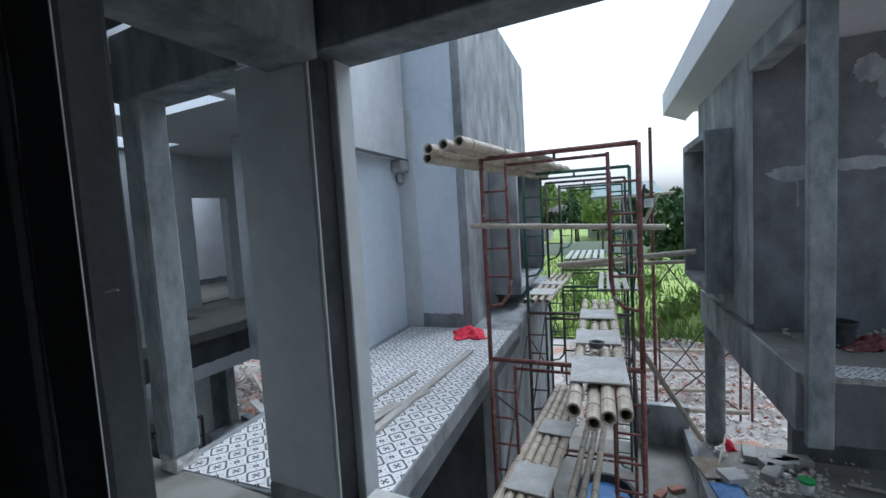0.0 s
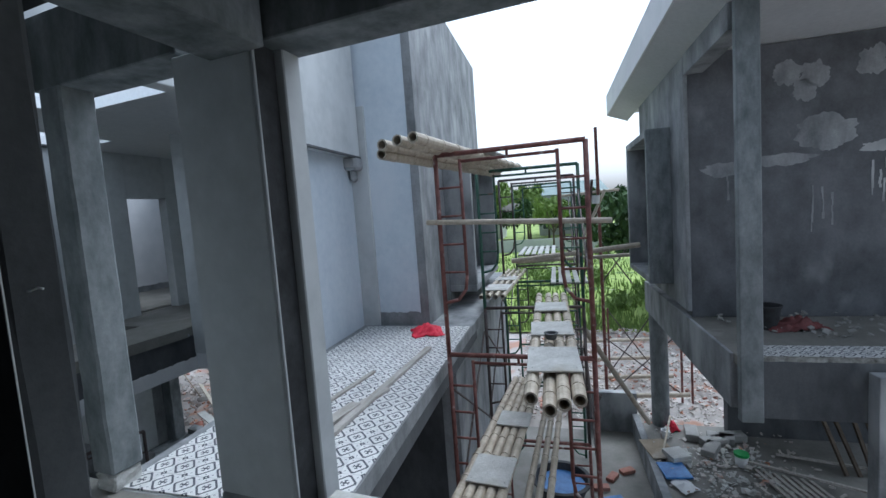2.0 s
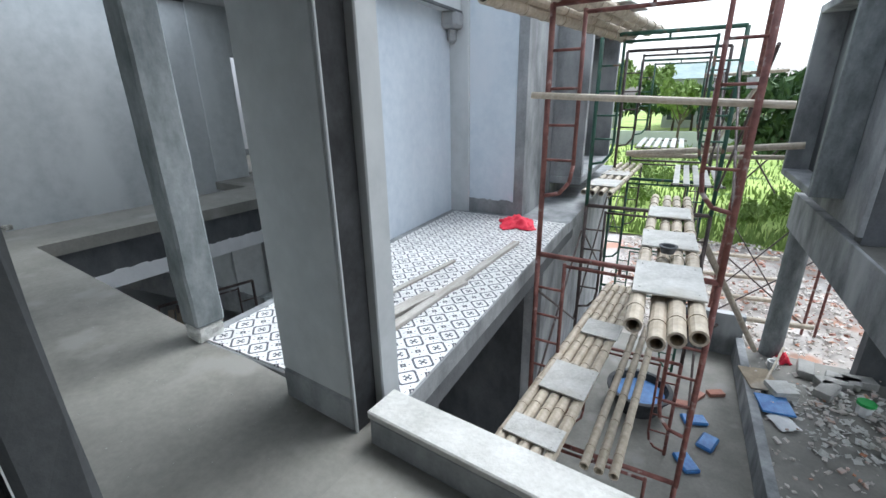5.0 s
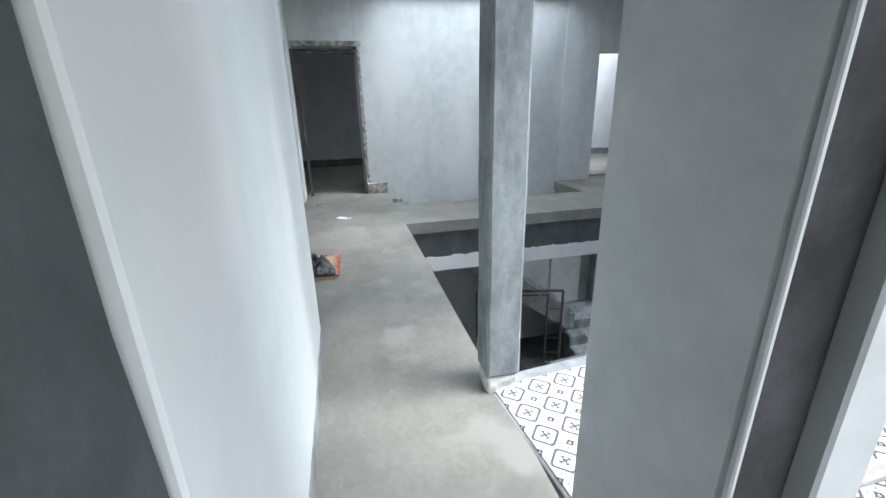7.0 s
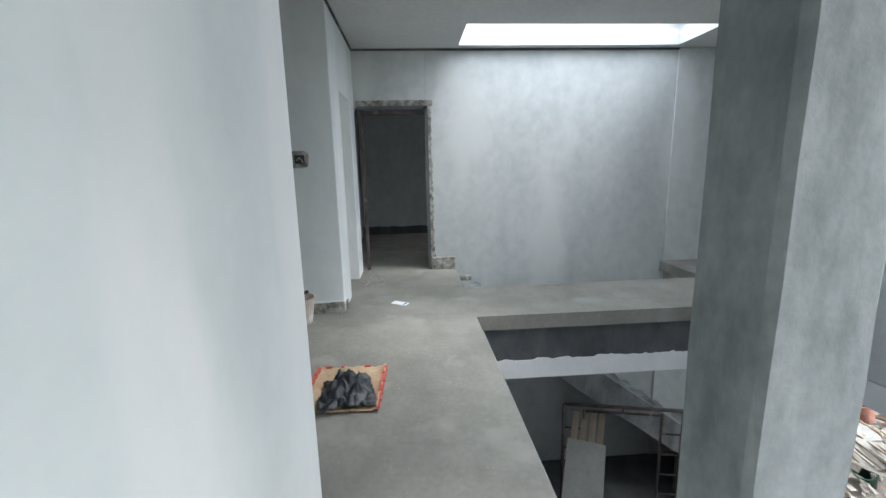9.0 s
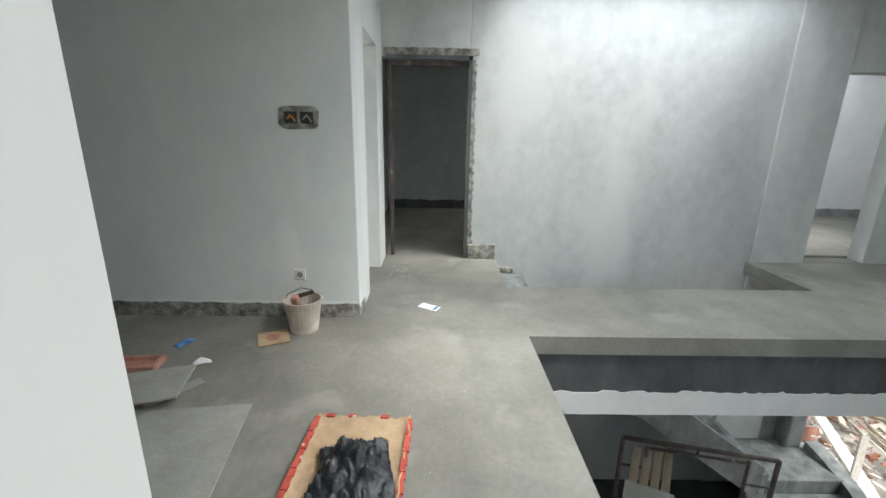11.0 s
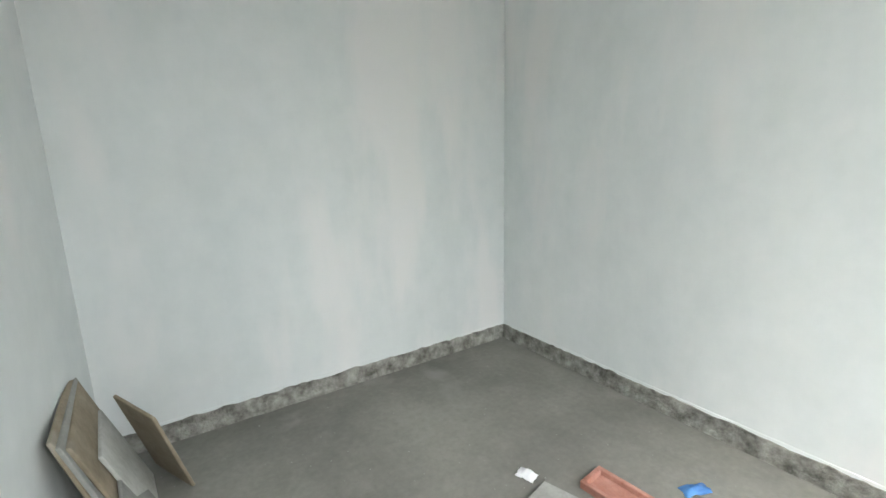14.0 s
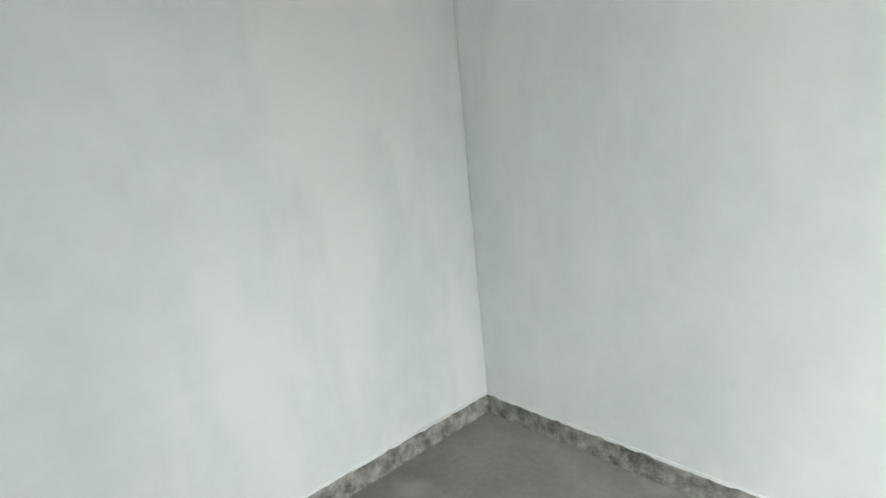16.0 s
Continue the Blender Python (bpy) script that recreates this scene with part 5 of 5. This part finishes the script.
cloth("blue_wrapper", pose(-7.04, -0.36, 0, 0, 0, 70), (0.06, 0.12), 0.025, BLUE, "small blue wrapper on the floor", "wrapper", 15, 10)
cloth("white_wrapper", pose(-6.52, -0.84, 0, 0, 0, 20), (0.06, 0.09), 0.04, PAPER, "crumpled white plastic scrap on the floor", "wrapper", 16, 12)
cloth("white_wrapper", pose(-6.8, -0.12, 0, 0, 0, 20), (0.05, 0.09), 0.04, PAPER, "small white scrap on the floor", "wrapper", 17, 10)
cloth("white_bag", pose(-5.0, -0.66, 0.026, 0, 0, 20), (0.15, 0.2), 0.1, PAPER, "crumpled clear white plastic on the panel stack", "bag", 18, 16)
pp = thing("paper_sheet", "folded white paper with blue print on the floor", "paper", pose(-7.7, 1.26, 0.001, 0, 0, 62))
part("sheet", box(bmesh.new(), -0.085, 0.085, -0.045, 0.045, 0, 0.004, pose(0, 0, 0, 0, 2, 0), 0.001), PAPER, pp)
part("print", box(bmesh.new(), 0.045, 0.07, -0.035, 0.035, 0.0022, 0.0034), BLUE, pp, "faded blue printed bars")
scatter("door_debris", 40, (-8.9, -8.3, 0.8, 1.05), 0.013, PLY, "plaster bits on the floor near the doorway", "debris", 35, None, 0.6, 0.0, 0.0)

sack = thing("paper_sack", "torn brown paper sack with red printed edges", "sack", pose(-6.0, 0.96, 0.0, 0, 0, -2))
bm = bmesh.new()
bmesh.ops.create_grid(bm, x_segments=24, y_segments=24, size=0.5)
for v in bm.verts:
    x, y = v.co.x, v.co.y
    far = 0.03 * noise.noise((y * 14, 2, 0)) if x < -0.45 else 0
    v.co = Vector((x * 0.56 + far, y * 0.46 + 0.015 * noise.noise((x * 6, 3, 0)), 0.012 + 0.018 * abs(noise.noise((x * 5, y * 5, 1))) + 0.03 * max(0, abs(y) - 0.42) * 8))
bmesh.ops.solidify(bm, geom=list(bm.faces), thickness=0.004)
part("sheet", bm, CARD, sack, smooth=True)
for s in (-1, 1):
    bm = bmesh.new()
    for i in range(14):
        x = -0.25 + i * 0.038
        box(bm, x, x + 0.036, s * 0.228 - 0.012, s * 0.228 + 0.012 + 0.004 * (i % 2), 0.026, 0.034 + 0.002 * (i % 3))
    part("printed_edge", bm, REDPRINT, sack, "red printed edge")
for y in (-0.06, 0.1, -0.17):
    part("red_scrap", box(bmesh.new(), -0.29, -0.265, y - 0.025, y + 0.02, 0.015, 0.022, None, 0.006), REDPRINT, sack)
cloth("black_bag", pose(-5.88, 0.99, 0.032, 0, 0, 10), (0.36, 0.3), 0.17, BAG, "black plastic bag lying on the paper sack", "bag", 19, 34)

# Switch box and socket on the room's wall
sw = thing("switch_box", "open double switch box with wires in rough mortar", "switch box", pose(-7.5, 0.36, 1.47))
bm = bmesh.new()
vs = []
for i in range(40):
    a = 2 * math.pi * i / 40
    q = 1 + 0.08 * noise.noise((math.cos(a) * 3, math.sin(a) * 3, 4))
    sx = 0.135 * q * math.copysign(abs(math.cos(a)) ** 0.35, math.cos(a))
    sz = 0.075 * q * math.copysign(abs(math.sin(a)) ** 0.35, math.sin(a))
    vs.append(bm.verts.new((0.006, sx, sz)))
bm.faces.new(vs)
part("mortar", bm, BAND, sw, "rough grey mortar surround")
for y in (-0.055, 0.055):
    b = part("box", box(bmesh.new(), -0.03, 0.009, y - 0.045, y + 0.045, -0.04, 0.04, None, 0.004), BLACK, sw, "dark sunk box")
    part("wire", bent(bmesh.new(), [(0.008, y - 0.025, -0.01), (0.018, y, 0.015), (0.014, y + 0.02, -0.005), (0.01, y + 0.03, -0.03)], 0.006), ORANGE if y < 0 else PANEL, b)
sk = thing("wall_socket", "small white wall socket in the plaster", "socket", pose(-7.5, 0.29, 0.34))
part("plate", box(bmesh.new(), 0, 0.01, -0.042, 0.042, -0.042, 0.042, None, 0.004), SOCKET, sk)
part("well", rod(bmesh.new(), (0.0102, 0, 0), (0.0125, 0, 0), 0.022, 16), PANEL, sk)
nail = thing("wire_stub", "white wire stub sticking out of the column", "wire", pose(-2.535, 1.0, 1.3))
part("stub", bent(bmesh.new(), [(0, 0, 0), (0.02, 0.008, 0.006), (0.028, 0.012, 0.003)], 0.0025), SOCKET, nail)

# ---------------------------------------------------------------- balcony tiles
me = mesh("tile", box(bmesh.new(), -TILE / 2 + 0.0012, TILE / 2 - 0.0012, -TILE / 2 + 0.0012, TILE / 2 - 0.0012, 0, 0.009, None, 0.0012), TILED)
balcony = bpy.data.objects["floor_balcony"]
for i in range(9):
    for k in range(22):
        ob = new("tile", me)
        ob.parent = balcony
        ob.matrix_world = YARD @ pose(-0.085 - TILE * i, -0.04 + TILE * k, 0.004)
opposite = bpy.data.objects["floor_opposite"]
for i in range(20):
    for k in range(2):
        ob = new("tile", me)
        ob.parent = opposite
        ob.matrix_world = YARD @ pose(2.9 + TILE * i, 2.64 + TILE * k, -0.1)
